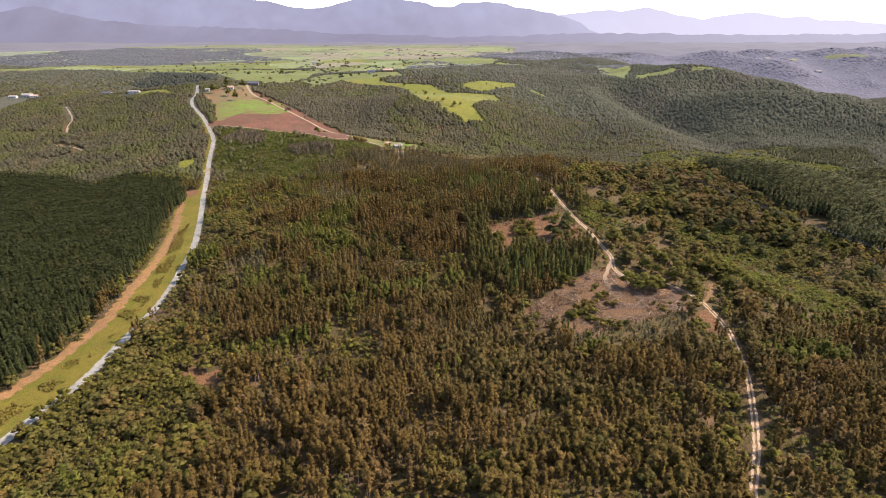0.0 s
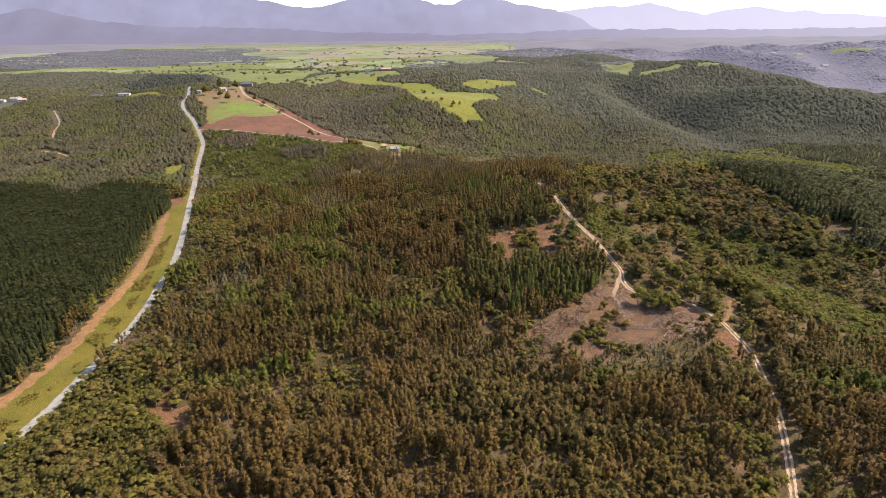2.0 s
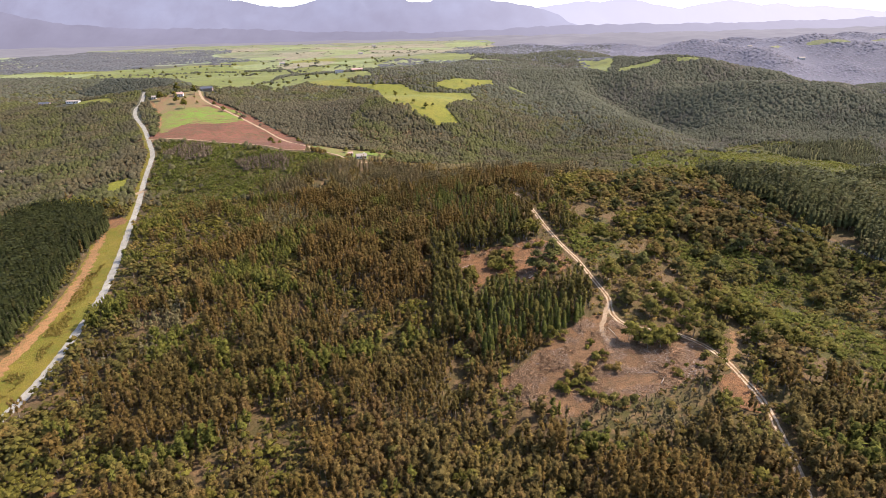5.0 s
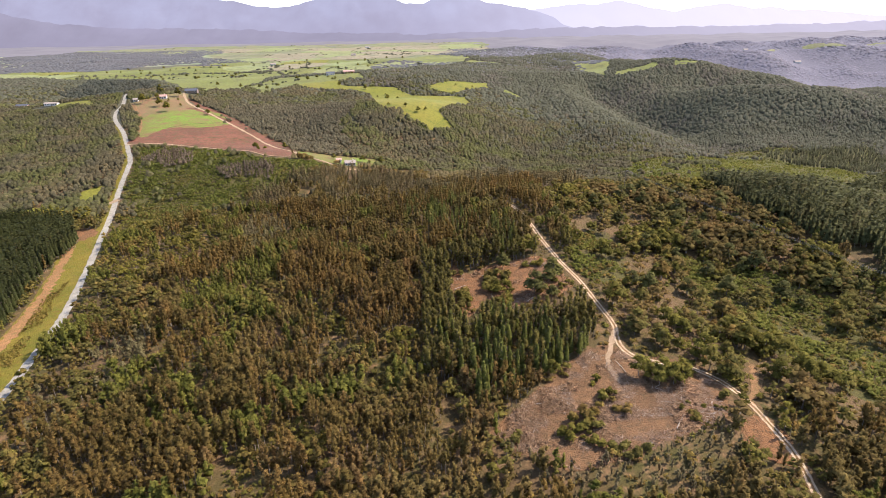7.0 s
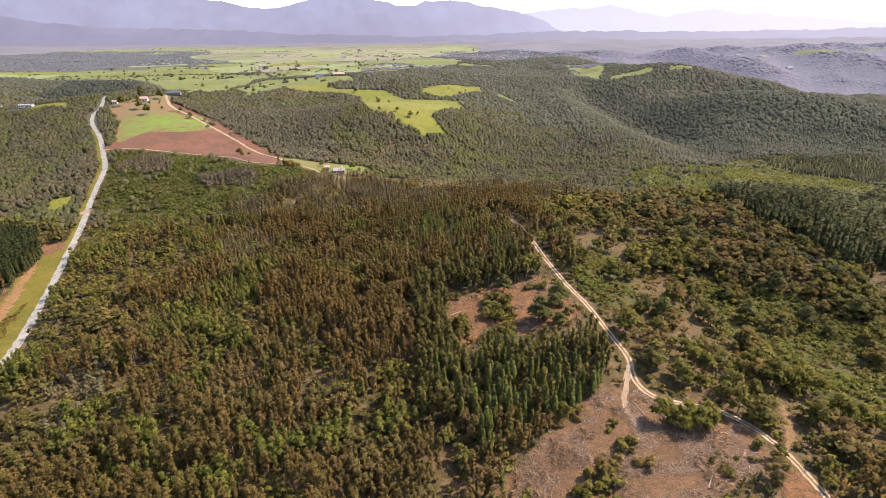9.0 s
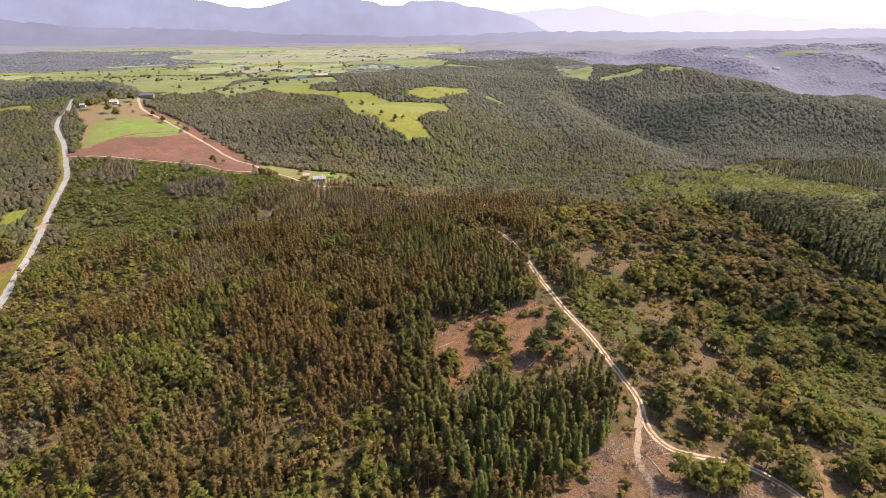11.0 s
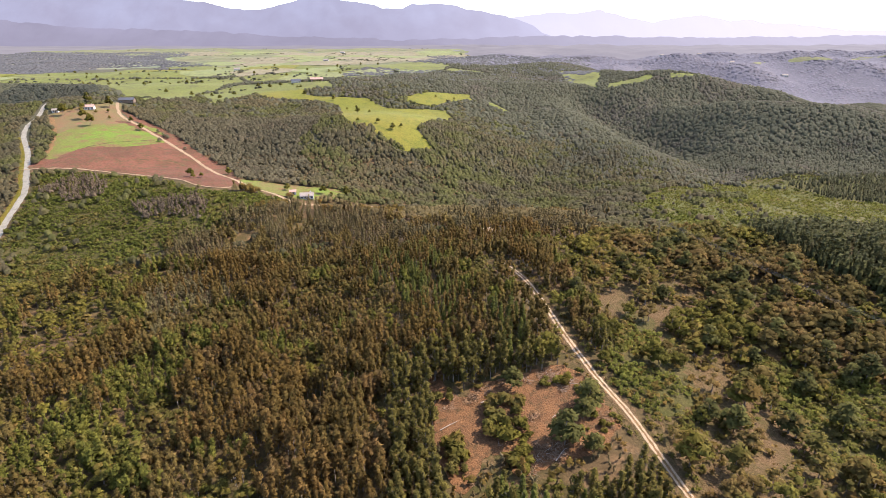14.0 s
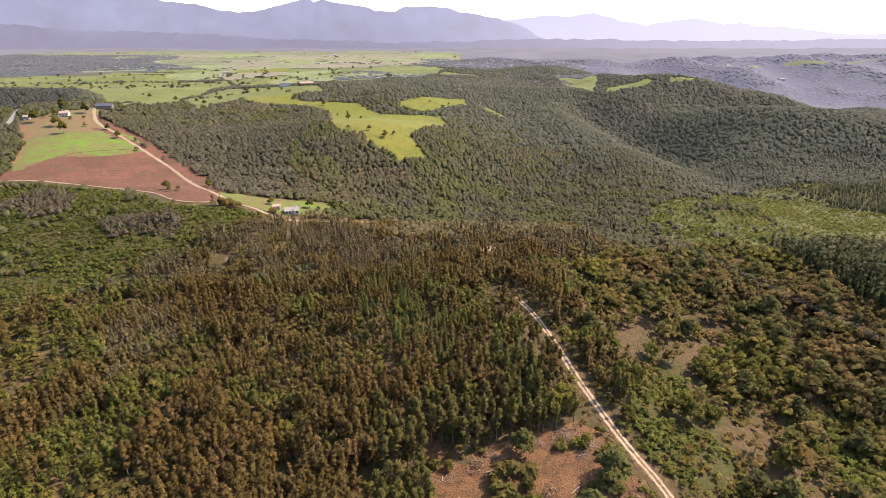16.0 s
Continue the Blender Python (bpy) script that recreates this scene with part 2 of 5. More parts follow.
M_DRYBRUSH = foliage("dry_brush", (0.095, 0.055, 0.028), (0.19, 0.118, 0.064), (0.18, 0.098, 0.05), 0.4, 4.0, through_light=0.05, grain=0.5)
M_TANFIELD = soil("dry_far_pasture", (0.19, 0.15, 0.085), (0.165, 0.14, 0.075), (0.14, 0.115, 0.06), (90, 25, 6.0), 0.2)
M_LIMEFIELD = soil("lush_far_pasture", (0.15, 0.165, 0.055), (0.165, 0.158, 0.06), (0.12, 0.13, 0.046), (120, 30, 6.0), 0.2)
M_GUM1 = foliage("gum_tree_leaves", (0.06, 0.05, 0.0125), (0.126, 0.099, 0.023), (0.145, 0.092, 0.026), 0.25, single=True, through_light=0.5, grain=0.42)
M_BUSH1 = foliage("broad_tree_leaves", (0.05, 0.045, 0.0078), (0.128, 0.106, 0.0185), (0.145, 0.092, 0.025), 0.35, single=True, through_light=0.4, grain=0.42)
M_PINE1 = foliage("pine_tree_needles", (0.036, 0.038, 0.008), (0.085, 0.083, 0.016), (0.09, 0.072, 0.018), 0.2, single=True, through_light=0.25)
M_PINEROW1 = foliage("plantation_pine_needles", (0.018, 0.021, 0.006), (0.036, 0.0365, 0.009), (0.05, 0.039, 0.011), 0.15, single=True, through_light=0.1)
M_DARK1 = foliage("dark_tree_leaves", (0.038, 0.036, 0.01), (0.09, 0.08, 0.02), (0.09, 0.067, 0.022), 0.3, single=True, through_light=0.3)
M_BARK = plain("bark", (0.125, 0.094, 0.066), 0.9, dirt=0.5)
M_LOG = plain("bleached_log", (0.26, 0.205, 0.149), 0.9, dirt=0.4)
M_WHITE = plain("white_plaster", (0.34, 0.315, 0.275), 0.8, dirt=0.12)
M_ROOF = plain("dark_roof_sheet", (0.045, 0.045, 0.05), 0.85, dirt=0.3)
M_TIN = plain("pale_roof_sheet", (0.21, 0.165, 0.125), 0.95, dirt=0.3)
M_CLAY = plain("reddish_roof", (0.3, 0.17, 0.12), 0.8, dirt=0.3)
M_PANE = plain("window_glass", (0.03, 0.035, 0.04), 0.08, dirt=0.1)
M_DOOR = plain("dark_timber", (0.12, 0.08, 0.05), 0.7, dirt=0.3)
# haze over mountains and far plain, put in as emission
M_MOUNT = hazy("mountain_haze_glow", (0.16, 0.18, 0.22), (0.124, 0.121, 0.157), (0.143, 0.15, 0.196), 0.92, 330.0, (0.24, 0.235, 0.28))
M_RANGE = hazy("far_range_haze_glow", (0.2, 0.22, 0.26), (0.225, 0.222, 0.256), (0.205, 0.21, 0.258), 0.94, 330.0, (0.262, 0.256, 0.3))
M_FOOT = hazy("foothill_haze_glow", (0.12, 0.13, 0.14), (0.104, 0.099, 0.127), (0.122, 0.118, 0.154), 0.9, 260.0, (0.185, 0.178, 0.21))
M_HAZE = hazy("far_plain_haze_glow", (0.14, 0.128, 0.11), (0.108, 0.103, 0.122), (0.118, 0.115, 0.14), 0.6, 120.0, (0.155, 0.148, 0.174))

# ---- the lie of the land: hills and hollows as (x, y, radius x, radius y, height) ----
NEAR_RIDGE = [(90, 300, 70, 90, 8.0), (-30, 300, 90, 110, 6.0), (-150, 330, 80, 150, 1.4), (70, 400, 90, 90, 16.5), (230, 380, 90, 90, 21.0),
              (330, 300, 130, 160, -5.0), (-100, 200, 150, 110, -5.2), (150, 180, 110, 90, 4.0), (160, 300, 60, 60, -6.0)]
MID_SLOPES = [(-110, 530, 80, 60, 18.0), (-240, 580, 90, 110, 15.0), (-300, 760, 140, 150, 24.0), (0, 700, 110, 90, 29.0), (120, 640, 120, 100, -20.0),
              (230, 520, 120, 90, 6.0), (450, 650, 200, 150, -24.0), (480, 850, 180, 130, -14.0), (250, 850, 150, 140, -16.0)]
PLATEAU = [(-450, 900, 140, 80, -24.0), (0, 950, 220, 180, 18.0), (-550, 800, 250, 250, 20.0), (400, 1200, 250, 200, -12.0), (150, 1500, 350, 300, 5.0), (-900, 1500, 500, 500, -12.0),
           (-420, 1180, 260, 110, -10.0)]
RIDGES = [(345, 800, 45, 130, -22.0), (305, 960, 40, 80, -16.0), (245, 800, 50, 120, 10.0), (500, 850, 90, 75, 20.0), (480, 965, 130, 38, -16.0), (470, 1070, 150, 60, 15.0), (600, 760, 90, 80, 10.0), (1250, 1850, 260, 200, 12.0), (700, 2000, 300, 130, -14.0),
          (1100, 2400, 600, 160, -22.0), (2000, 2200, 500, 260, 10.0)]


def ease(u):
    u = np.clip(u, 0, 1)
    return u * u * (3 - 2 * u)


def lie(x, y):
    """Height of the land at x, y (arrays)."""
    s = np.clip((y - 350) / 1000, 0, 1)
    z = 4 + 66 * s * s * (3 - 2 * s) + 14 * np.clip((y - 1350) / 3500, 0, 1) + 26 * ease((y - 1900) / 1900)
    for cx, cy, rx, ry, h in NEAR_RIDGE + MID_SLOPES + PLATEAU + RIDGES:
        z = z + h * np.exp(-((x - cx) / rx) ** 2 - ((y - cy) / ry) ** 2)
    edge = 600 - 170 * ease((y - 1040) / 130)
    z = z - 95 * ease((x - edge) / 230) * ease((y - 720) / 160) * (1 - ease((y - 1430) / 420))
    spurs = ease((x - 500) / 200) * ease((y - 1350) / 150) * (1 - ease((y - 2300) / 400))
    z = z + 9 * spurs * np.sin(x / 62 + y / 140 + np.sin(y / 150)) + 3 * spurs * np.sin(x / 31 - y / 90)
    far = np.clip((np.hypot(x, y) - 350) / 600, 0, 1)
    z = z + far * ((3.0 + 6.0 * ease((x - 150) / 200) * ease((y - 600) / 200)) * np.sin(x / 61 + 1.3 * np.sin(y / 83)) * np.sin(y / 57 + 0.8 * np.sin(x / 71)) + 2.0 * np.sin(x / 149 + y / 211))
    side = ease((x - 170) / 200) * ease((y - 560) / 160) * (1 - ease((y - 1150) / 250))
    z = z + 6.0 * side * np.sin((0.85 * x + 0.5 * y) / 46 + 0.9 * np.sin(y / 120))
    return z + 0.5 * np.sin(x / 17 + np.sin(y / 13)) * np.sin(y / 19)


from mathutils import geometry as mathutils_geometry


# ---- helpers for meshes ----
def swift(name, verts, faces, materials, slots=None, parent=None, normals=None, tree=None):
    """A mesh object from arrays: verts (n, 3), faces (m, 3) or (m, 4), a material slot for each face, soft normals and a random value for each tree."""
    verts, faces = np.asarray(verts, np.float32), np.asarray(faces, np.int32)
    me = bpy.data.meshes.new(name)
    side = faces.shape[1]
    me.vertices.add(len(verts))
    me.vertices.foreach_set("co", verts.ravel())
    me.loops.add(faces.size)
    me.loops.foreach_set("vertex_index", faces.ravel())
    me.polygons.add(len(faces))
    me.polygons.foreach_set("loop_start", np.arange(0, faces.size, side, dtype=np.int32))
    if slots is not None:
        me.polygons.foreach_set("material_index", np.asarray(slots, np.int32))
    me.update(calc_edges=True)
    if normals is not None:
        me.attributes.new("custom_normal", "FLOAT_VECTOR", "POINT").data.foreach_set("vector", np.asarray(normals, np.float32).ravel())
    if tree is not None:
        me.attributes.new("tree", "FLOAT", "POINT").data.foreach_set("value", np.asarray(tree, np.float32))
    for m in materials:
        me.materials.append(m)
    ob = new(name, me)
    ob.parent = parent
    return ob


def part(name, bm, material, parent, label=""):
    """Links a bmesh as one mesh object under a thing or a part."""
    me = bpy.data.meshes.new(name)
    bm.to_mesh(me)
    bm.free()
    me.materials.append(material)
    ob = new(name, me)
    ob.parent = parent
    return tagged(ob, label) if label else ob


def box(bm, x, y, z, sx, sy, sz):
    made = bmesh.ops.create_cube(bm, size=1.0, matrix=Matrix.Translation((x, y, z)) @ Matrix.Diagonal((sx, sy, sz, 1)))
    return made["verts"]


def limb(bm, a, b, ra, rb, sides=6):
    """A tapered round limb from a to b."""
    a, b = Vector(a), Vector(b)
    turn = (b - a).to_track_quat("Z", "Y").to_matrix()
    rings = [[bm.verts.new(at + turn @ Vector((r * math.cos(k * math.tau / sides), r * math.sin(k * math.tau / sides), 0))) for k in range(sides)]
             for at, r in ((a, ra), (b, rb))]
    for k in range(sides):
        j = (k + 1) % sides
        bm.faces.new((rings[0][k], rings[0][j], rings[1][j], rings[1][k]))
    bm.faces.new(rings[1])
    bm.faces.new(rings[0][::-1])


def height(x, y):
    return float(lie(np.array(float(x)), np.array(float(y))))


def chance(x, y, size, seed=0.0):
    """Smooth random values 0..1 over the plan, with patches of that size."""
    u, v = x / size, y / size
    i, j = np.floor(u), np.floor(v)
    f, g = u - i, v - j
    f, g = f * f * (3 - 2 * f), g * g * (3 - 2 * g)

    def corner(a, b):
        h = np.sin(a * 127.1 + b * 311.7 + seed * 74.7) * 43758.5453
        return h - np.floor(h)

    return (corner(i, j) * (1 - f) + corner(i + 1, j) * f) * (1 - g) + (corner(i, j + 1) * (1 - f) + corner(i + 1, j + 1) * f) * g


def smooth(points, step, closed=False):
    """A rounded line through points, at even steps."""
    pts = [Vector(p) for p in points]
    n, out = len(pts), []
    for k in range(n if closed else n - 1):
        a, b = pts[k], pts[(k + 1) % n]
        before = pts[k - 1] if closed or k else a
        after = pts[(k + 2) % n] if closed else pts[min(k + 2, n - 1)]
        many = max(1, round((b - a).length / step))
        for s in range(many):
            t = s / many
            out.append(0.5 * (2 * a + (b - before) * t + (2 * before - 5 * a + 4 * b - after) * t * t + (3 * a - before - 3 * b + after) * t ** 3))
    return out if closed else out + [pts[-1]]


def inside(x, y, outline):
    """Which of the points x, y lie inside an outline."""
    got = np.zeros(np.shape(x), bool)
    for (ax, ay), (bx, by) in zip(outline, outline[1:] + outline[:1]):
        cross = (ay > y) != (by > y)
        got ^= cross & (x < (bx - ax) * (y - ay) / (by - ay if by != ay else 1e-9) + ax)
    return got


def off_line(x, y, line):
    """Distance of the points x, y from a line of points."""
    best = np.full(np.shape(x), 1e9)
    for (ax, ay), (bx, by) in zip(line, line[1:]):
        dx, dy = bx - ax, by - ay
        t = np.clip(((x - ax) * dx + (y - ay) * dy) / (dx * dx + dy * dy + 1e-9), 0, 1)
        best = np.minimum(best, np.hypot(x - ax - t * dx, y - ay - t * dy))
    return best


def ribbon(name, line, width, material, lift, step=3.0, wander=0.4, label="", category="track", across=4):
    """A way laid on the land along a line, with uneven edges."""
    pts = smooth(line, step)
    arr = np.array([(p.x, p.y) for p in pts])
    way = np.gradient(arr, axis=0)
    way /= np.linalg.norm(way, axis=1)[:, None] + 1e-9
    side = np.stack([way[:, 1], -way[:, 0]], 1)
    rng = np.random.default_rng(len(name) * 7 + len(pts))
    rows = []
    for k in range(across + 1):
        s = (k / across - 0.5) * width
        edge = rng.uniform(-wander, wander, len(arr)) if k in (0, across) else 0.0
        rows.append(arr + side * (s + edge * np.ones(len(arr)))[:, None])
    grid = np.stack(rows, 1).reshape(-1, 2)
    verts = np.column_stack([grid, lie(grid[:, 0], grid[:, 1]) + lift])
    n, w = len(arr), across + 1
    i = (np.arange(n - 1)[:, None] * w + np.arange(across)[None]).ravel()
    ob = swift(name, verts, np.stack([i, i + 1, i + w + 1, i + w], 1)[:, ::-1], [material])
    return tagged(ob, label, category, kind="structure")


def sheet(name, outline, material, lift, step, ragged=1.0, label="", category="field"):
    """A patch of ground cover inside an outline, laid on the land."""
    rim = smooth([(*p, 0) for p in outline], step, True)
    rng = np.random.default_rng(len(name) * 13 + len(rim))
    rim = [Vector((p.x + rng.uniform(-ragged, ragged), p.y + rng.uniform(-ragged, ragged))) for p in rim]
    flat = [(p.x, p.y) for p in rim]
    xs, ys = np.meshgrid(np.arange(min(p.x for p in rim), max(p.x for p in rim), step), np.arange(min(p.y for p in rim), max(p.y for p in rim), step))
    keep = inside(xs, ys, flat) & (off_line(xs, ys, flat + flat[:1]) > 0.5 * step)
    verts = rim + [Vector(p) for p in zip(xs[keep] + rng.uniform(-0.1, 0.1, keep.sum()) * step, ys[keep])]
    n = len(rim)
    got, _, faces, *_ = mathutils_geometry.delaunay_2d_cdt(verts, [(k, (k + 1) % n) for k in range(n)], [], 1, 0.001)
    xy = np.array([(p.x, p.y) for p in got])
    ob = swift(name, np.column_stack([xy, lie(xy[:, 0], xy[:, 1]) + lift]), [tuple(f) for f in faces if len(f) == 3], [material])
    me = ob.data
    if len(me.polygons) and sum(p.normal.z for p in list(me.polygons)[:20]) < 0:
        me.flip_normals()
    return tagged(ob, label, category, kind="structure")


# ---- the ground: one sheet to the horizon ----
def lines(a, b, step, lo, hi, grow):
    out, s, v = list(np.arange(a, b + 0.1, step)), step, b
    while v < hi:
        s = min(s * grow, 140)
        v += s
        out.append(min(v, hi))
    s, v = step, a
    while v > lo:
        s = min(s * grow, 140)
        v -= s
        out.insert(0, max(v, lo))
    return np.array(out)


gx, gy = lines(-340, 420, 6.0, -4700, 4700, 1.06), lines(85, 800, 6.0, -1500, 4750, 1.04)
X, Y = np.meshgrid(gx, gy)
Z = lie(X, Y)
i = (np.arange(len(gy) - 1)[:, None] * len(gx) + np.arange(len(gx) - 1)[None]).ravel()
fx, fy = X.ravel()[i], Y.ravel()[i]
# past 2350 the ground glows with haze; the gorge part has haze-grey soil
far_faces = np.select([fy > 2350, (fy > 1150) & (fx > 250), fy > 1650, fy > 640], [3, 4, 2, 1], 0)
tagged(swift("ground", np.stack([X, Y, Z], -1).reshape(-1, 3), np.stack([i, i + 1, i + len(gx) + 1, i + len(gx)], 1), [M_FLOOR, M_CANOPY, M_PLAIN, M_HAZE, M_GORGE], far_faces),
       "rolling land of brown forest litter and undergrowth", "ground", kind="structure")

# ---- roads and tracks ----
ROAD = [(-145, 60), (-141, 110), (-138, 149), (-135, 171), (-135, 207), (-136, 236), (-142, 270), (-148, 300), (-161, 340), (-186, 409), (-209, 479),
        (-225, 534), (-240, 564), (-266, 612), (-296, 659), (-309, 688), (-312, 710), (-330, 760)]
ROAD = [(x - 1.0, y) for x, y in ROAD]
TRACK = [(80, 100), (84, 112), (95, 131), (107, 158), (114, 181), (118, 197), (118, 210), (117, 220), (114, 229), (107, 237), (98, 240), (90, 244), (87, 252),
         (89, 264), (88, 275), (85, 296), (80, 314), (76, 335), (74, 356), (71, 380), (64, 402)]
SPUR = [(117, 219), (123, 224), (128, 233), (131, 240)]
CLEARING_WAY = [(89, 262), (83, 250), (79, 240), (80, 230)]
FIELD_ROAD = [(-270, 775), (-267, 766), (-249, 731), (-219, 701), (-180, 660), (-144, 621), (-107, 571), (-85, 543), (-66, 534), (-52, 524)]
FIELD_TRACK = [(-250, 574), (-239, 576), (-209, 578), (-167, 571), (-138, 557), (-118, 538), (-101, 534), (-85, 543)]
HOUSE_WAY = [(-52, 524), (-30, 528), (-8, 535), (15, 540), (30, 546)]
ribbon("road_verge", [(x - 2.6, y) for x, y in ROAD[9:15]], 5.0, M_VERGE, 0.11, 3.0, 0.6, "narrow green grass strip along the road", "grass strip")
ribbon("road", ROAD, 3.8, M_ROAD, 0.16, 2.0, 0.3, "pale grey worn rural road with crumbling edges", "road", 6)
ribbon("forest_track", TRACK, 2.3, M_DIRT, 0.15, 1.2, 0.5, "sandy orange vehicle track through the trees")
for side in (-0.68, 0.68):
    bends = smooth([(*c, 0) for c in TRACK], 4.0)
    rut = []
    for before, at, after in zip(bends, bends[1:], bends[2:]):
        way = (after - before).normalized()
        rut.append((at.x + side * way.y, at.y - side * way.x))
    ribbon("wheel_rut", rut, 0.72, M_TRACK, 0.19, 1.2, 0.14, "pale sandy wheel rut of the forest track", "track", 2)
ribbon("track_spur", SPUR, 2.2, M_DIRT, 0.17, 1.5, 0.7, "short sandy spur off the forest track")
ribbon("clearing_way", CLEARING_WAY, 1.8, M_FIELDTRACK, 0.165, 1.2, 0.35, "worn bare way into the felled clearing")
ribbon("field_road", FIELD_ROAD, 2.8, M_FIELDTRACK, 0.34, 4.0, 0.5, "pale dirt road along the edge of the brown field")
ribbon("field_track", FIELD_TRACK, 1.7, M_FIELDTRACK, 0.34, 4.0, 0.4, "narrow pale track below the brown field")
ribbon("house_way", HOUSE_WAY, 2.6, M_FIELDTRACK, 0.3, 4.0, 0.4, "faint track beyond the small house")
VALLEY_PATH = [(-389, 493), (-377, 514), (-357, 532), (-376, 549), (-399, 558)]
VALLEY_LANE = [(-409, 592), (-426, 621), (-438, 650), (-472, 694)]
ribbon("valley_path", VALLEY_PATH, 1.9, M_FIELDTRACK, 0.3, 4.0, 0.5, "pale looping dirt path in the woods")
ribbon("valley_lane", VALLEY_LANE, 1.9, M_FIELDTRACK, 0.3, 4.0, 0.5, "pale dirt lane to the white farm")
ribbon("field_edge", [(-243, 712), (-222, 700), (-186, 672), (-150, 634), (-112, 580), (-95, 560)], 6.0, M_BROWN, 0.28, 4.0, 1.5, "bare brown strip beside the dirt road", "bank")
for name, line in (("terrace_line", [(-232, 627), (-222, 642), (-209, 652), (-193, 664)]), ("furrow_line", [(-197, 596), (-186, 608), (-163, 615), (-148, 608)])):
    ribbon(name, line, 1.6, M_FLOOR, 0.3, 3.0, 0.6, "dark line of rough grass across the field", "grass strip")
ribbon("field_side", [(-250, 600), (-259, 630), (-284, 682), (-304, 715)], 3.5, M_DIRT, 0.3, 4.0, 0.8, "bare orange strip along the field's wooded side", "dirt path")
ribbon("lay_by", [(-212, 459), (-206, 464), (-203, 470)], 4.0, M_FIELDTRACK, 0.2, 2.0, 0.5, "small pale lay-by at the road")

# ---- verge, clearings and fields ----
VERGE = [(-147, 90), (-141, 110), (-138, 149), (-135, 171), (-135, 207), (-136, 236), (-142, 270), (-148, 300), (-161, 340), (-180, 392), (-192, 420), (-203, 414),
         (-206, 400), (-189, 360), (-170, 302), (-162, 257), (-157, 223), (-155, 198), (-158, 175), (-159, 150), (-165, 90)]
CLEAR_A = [(26, 324), (36, 311), (41, 315), (55, 318), (71, 319), (77, 308), (80, 294), (71, 285), (57, 282), (49, 279), (41, 288), (33, 275), (27, 288)]
CLEAR_B = [(34, 213), (42, 221), (54, 232), (66, 243), (75, 250), (84, 250), (90, 242), (100, 243), (110, 238), (114, 226), (108, 214), (96, 207), (84, 203), (70, 197), (54, 196), (42, 203)]
CLEAR_C = [(-102, 178), (-96, 181), (-91, 176), (-82, 184), (-78, 179), (-84, 171), (-80, 163), (-88, 163)]
CLEAR_D = [(66, 475), (72, 480), (77, 475), (73, 467), (68, 467)]
CLEAR_E = [(117, 352), (123, 359), (125, 357), (121, 346), (112, 333), (110, 336)]
CLEAR_F = [(92, 352), (108, 369), (121, 372), (98, 346)]
CLEAR_G = [(116, 193), (121, 205), (115, 212), (108, 206), (105, 197)]
CLEAR_H = [(-209, 405), (-196, 402), (-193, 416), (-206, 421)]
BROWN = [(-246, 576), (-246, 600), (-230, 632), (-181, 664), (-146, 626), (-99, 562), (-86, 544), (-101, 535), (-118, 539), (-138, 558), (-167, 573), (-209, 580)]
GREEN = [(-243, 596), (-270, 652), (-262, 690), (-245, 700), (-217, 708), (-183, 669), (-202, 641), (-231, 627)]
TOP = [(-292, 690), (-306, 715), (-290, 745), (-272, 772), (-262, 764), (-248, 733), (-221, 704), (-240, 698), (-262, 684), (-268, 655)]
BROWN_R = [(-258, 752), (-236, 733), (-189, 692), (-152, 646), (-119, 612), (-97, 566), (-107, 576), (-150, 634), (-200, 690), (-242, 728)]
HOUSE_GREEN = [(-98, 566), (-66, 564), (-26, 567), (-18, 553), (-30, 540), (-50, 532), (-66, 536), (-84, 545)]
FIELD_A = [(-185, 935), (-140, 975), (-110, 955), (-92, 908), (-19, 888), (-7, 863), (10, 837), (45, 838), (80, 846), (82, 800), (42, 722), (38, 703), (50, 672), (30, 655), (14, 664),
           (-10, 690), (-28, 696), (-42, 754), (-51, 850), (-81, 876), (-138, 884)]
FIELD_A2 = [(30, 895), (63, 930), (125, 956), (119, 922), (83, 890), (59, 857), (31, 872)]
FIELD_C = [(-195, 830), (-250, 950), (-215, 1074), (-150, 1040), (-85, 1019), (-66, 955), (-121, 952), (-160, 940), (-168, 896)]
FIELD_L = [(-760, 1200), (-562, 1250), (-374, 1258), (-276, 1270), (-240, 1159), (-240, 1030), (-250, 950), (-215, 860), (-250, 800), (-290, 830), (-330, 925), (-430, 1080), (-560, 1140)]
FIELD_BAND = [(-1000, 1440), (-800, 1470), (-608, 1440), (-566, 1600), (-368, 1504), (-284, 1299), (-374, 1262), (-562, 1254), (-700, 1215), (-1000, 1230)]
FIELD_D = [(-288, 1290), (-400, 1500), (-560, 1660), (-400, 1700), (-150, 1620), (40, 1560), (140, 1400), (70, 1180), (-10, 1125), (-70, 1105), (-130, 1060), (-231, 1170)]
FIELD_E = [(345, 1294), (422, 1314), (400, 1200), (335, 1041), (312, 1100)]
FIELD_F = [(352, 1030), (361, 1060), (441, 1077), (439, 1058)]
FIELD_H = [(1190, 1785), (1215, 1802), (1290, 1770), (1296, 1745), (1240, 1765)]
FIELD_I = [(1440, 1868), (1530, 1900), (1620, 1860), (1530, 1868)]
FIELD_J = [(1060, 1770), (1110, 1805), (1120, 1775)]
FIELD_K = [(462, 1052), (470, 1068), (512, 1066), (508, 1054)]
FIELD_M = [(140, 915), (146, 932), (162, 905), (168, 885), (156, 884)]
FIELD_G = [(110, 1290), (136, 1354), (190, 1240), (212, 1218), (127, 1255)]
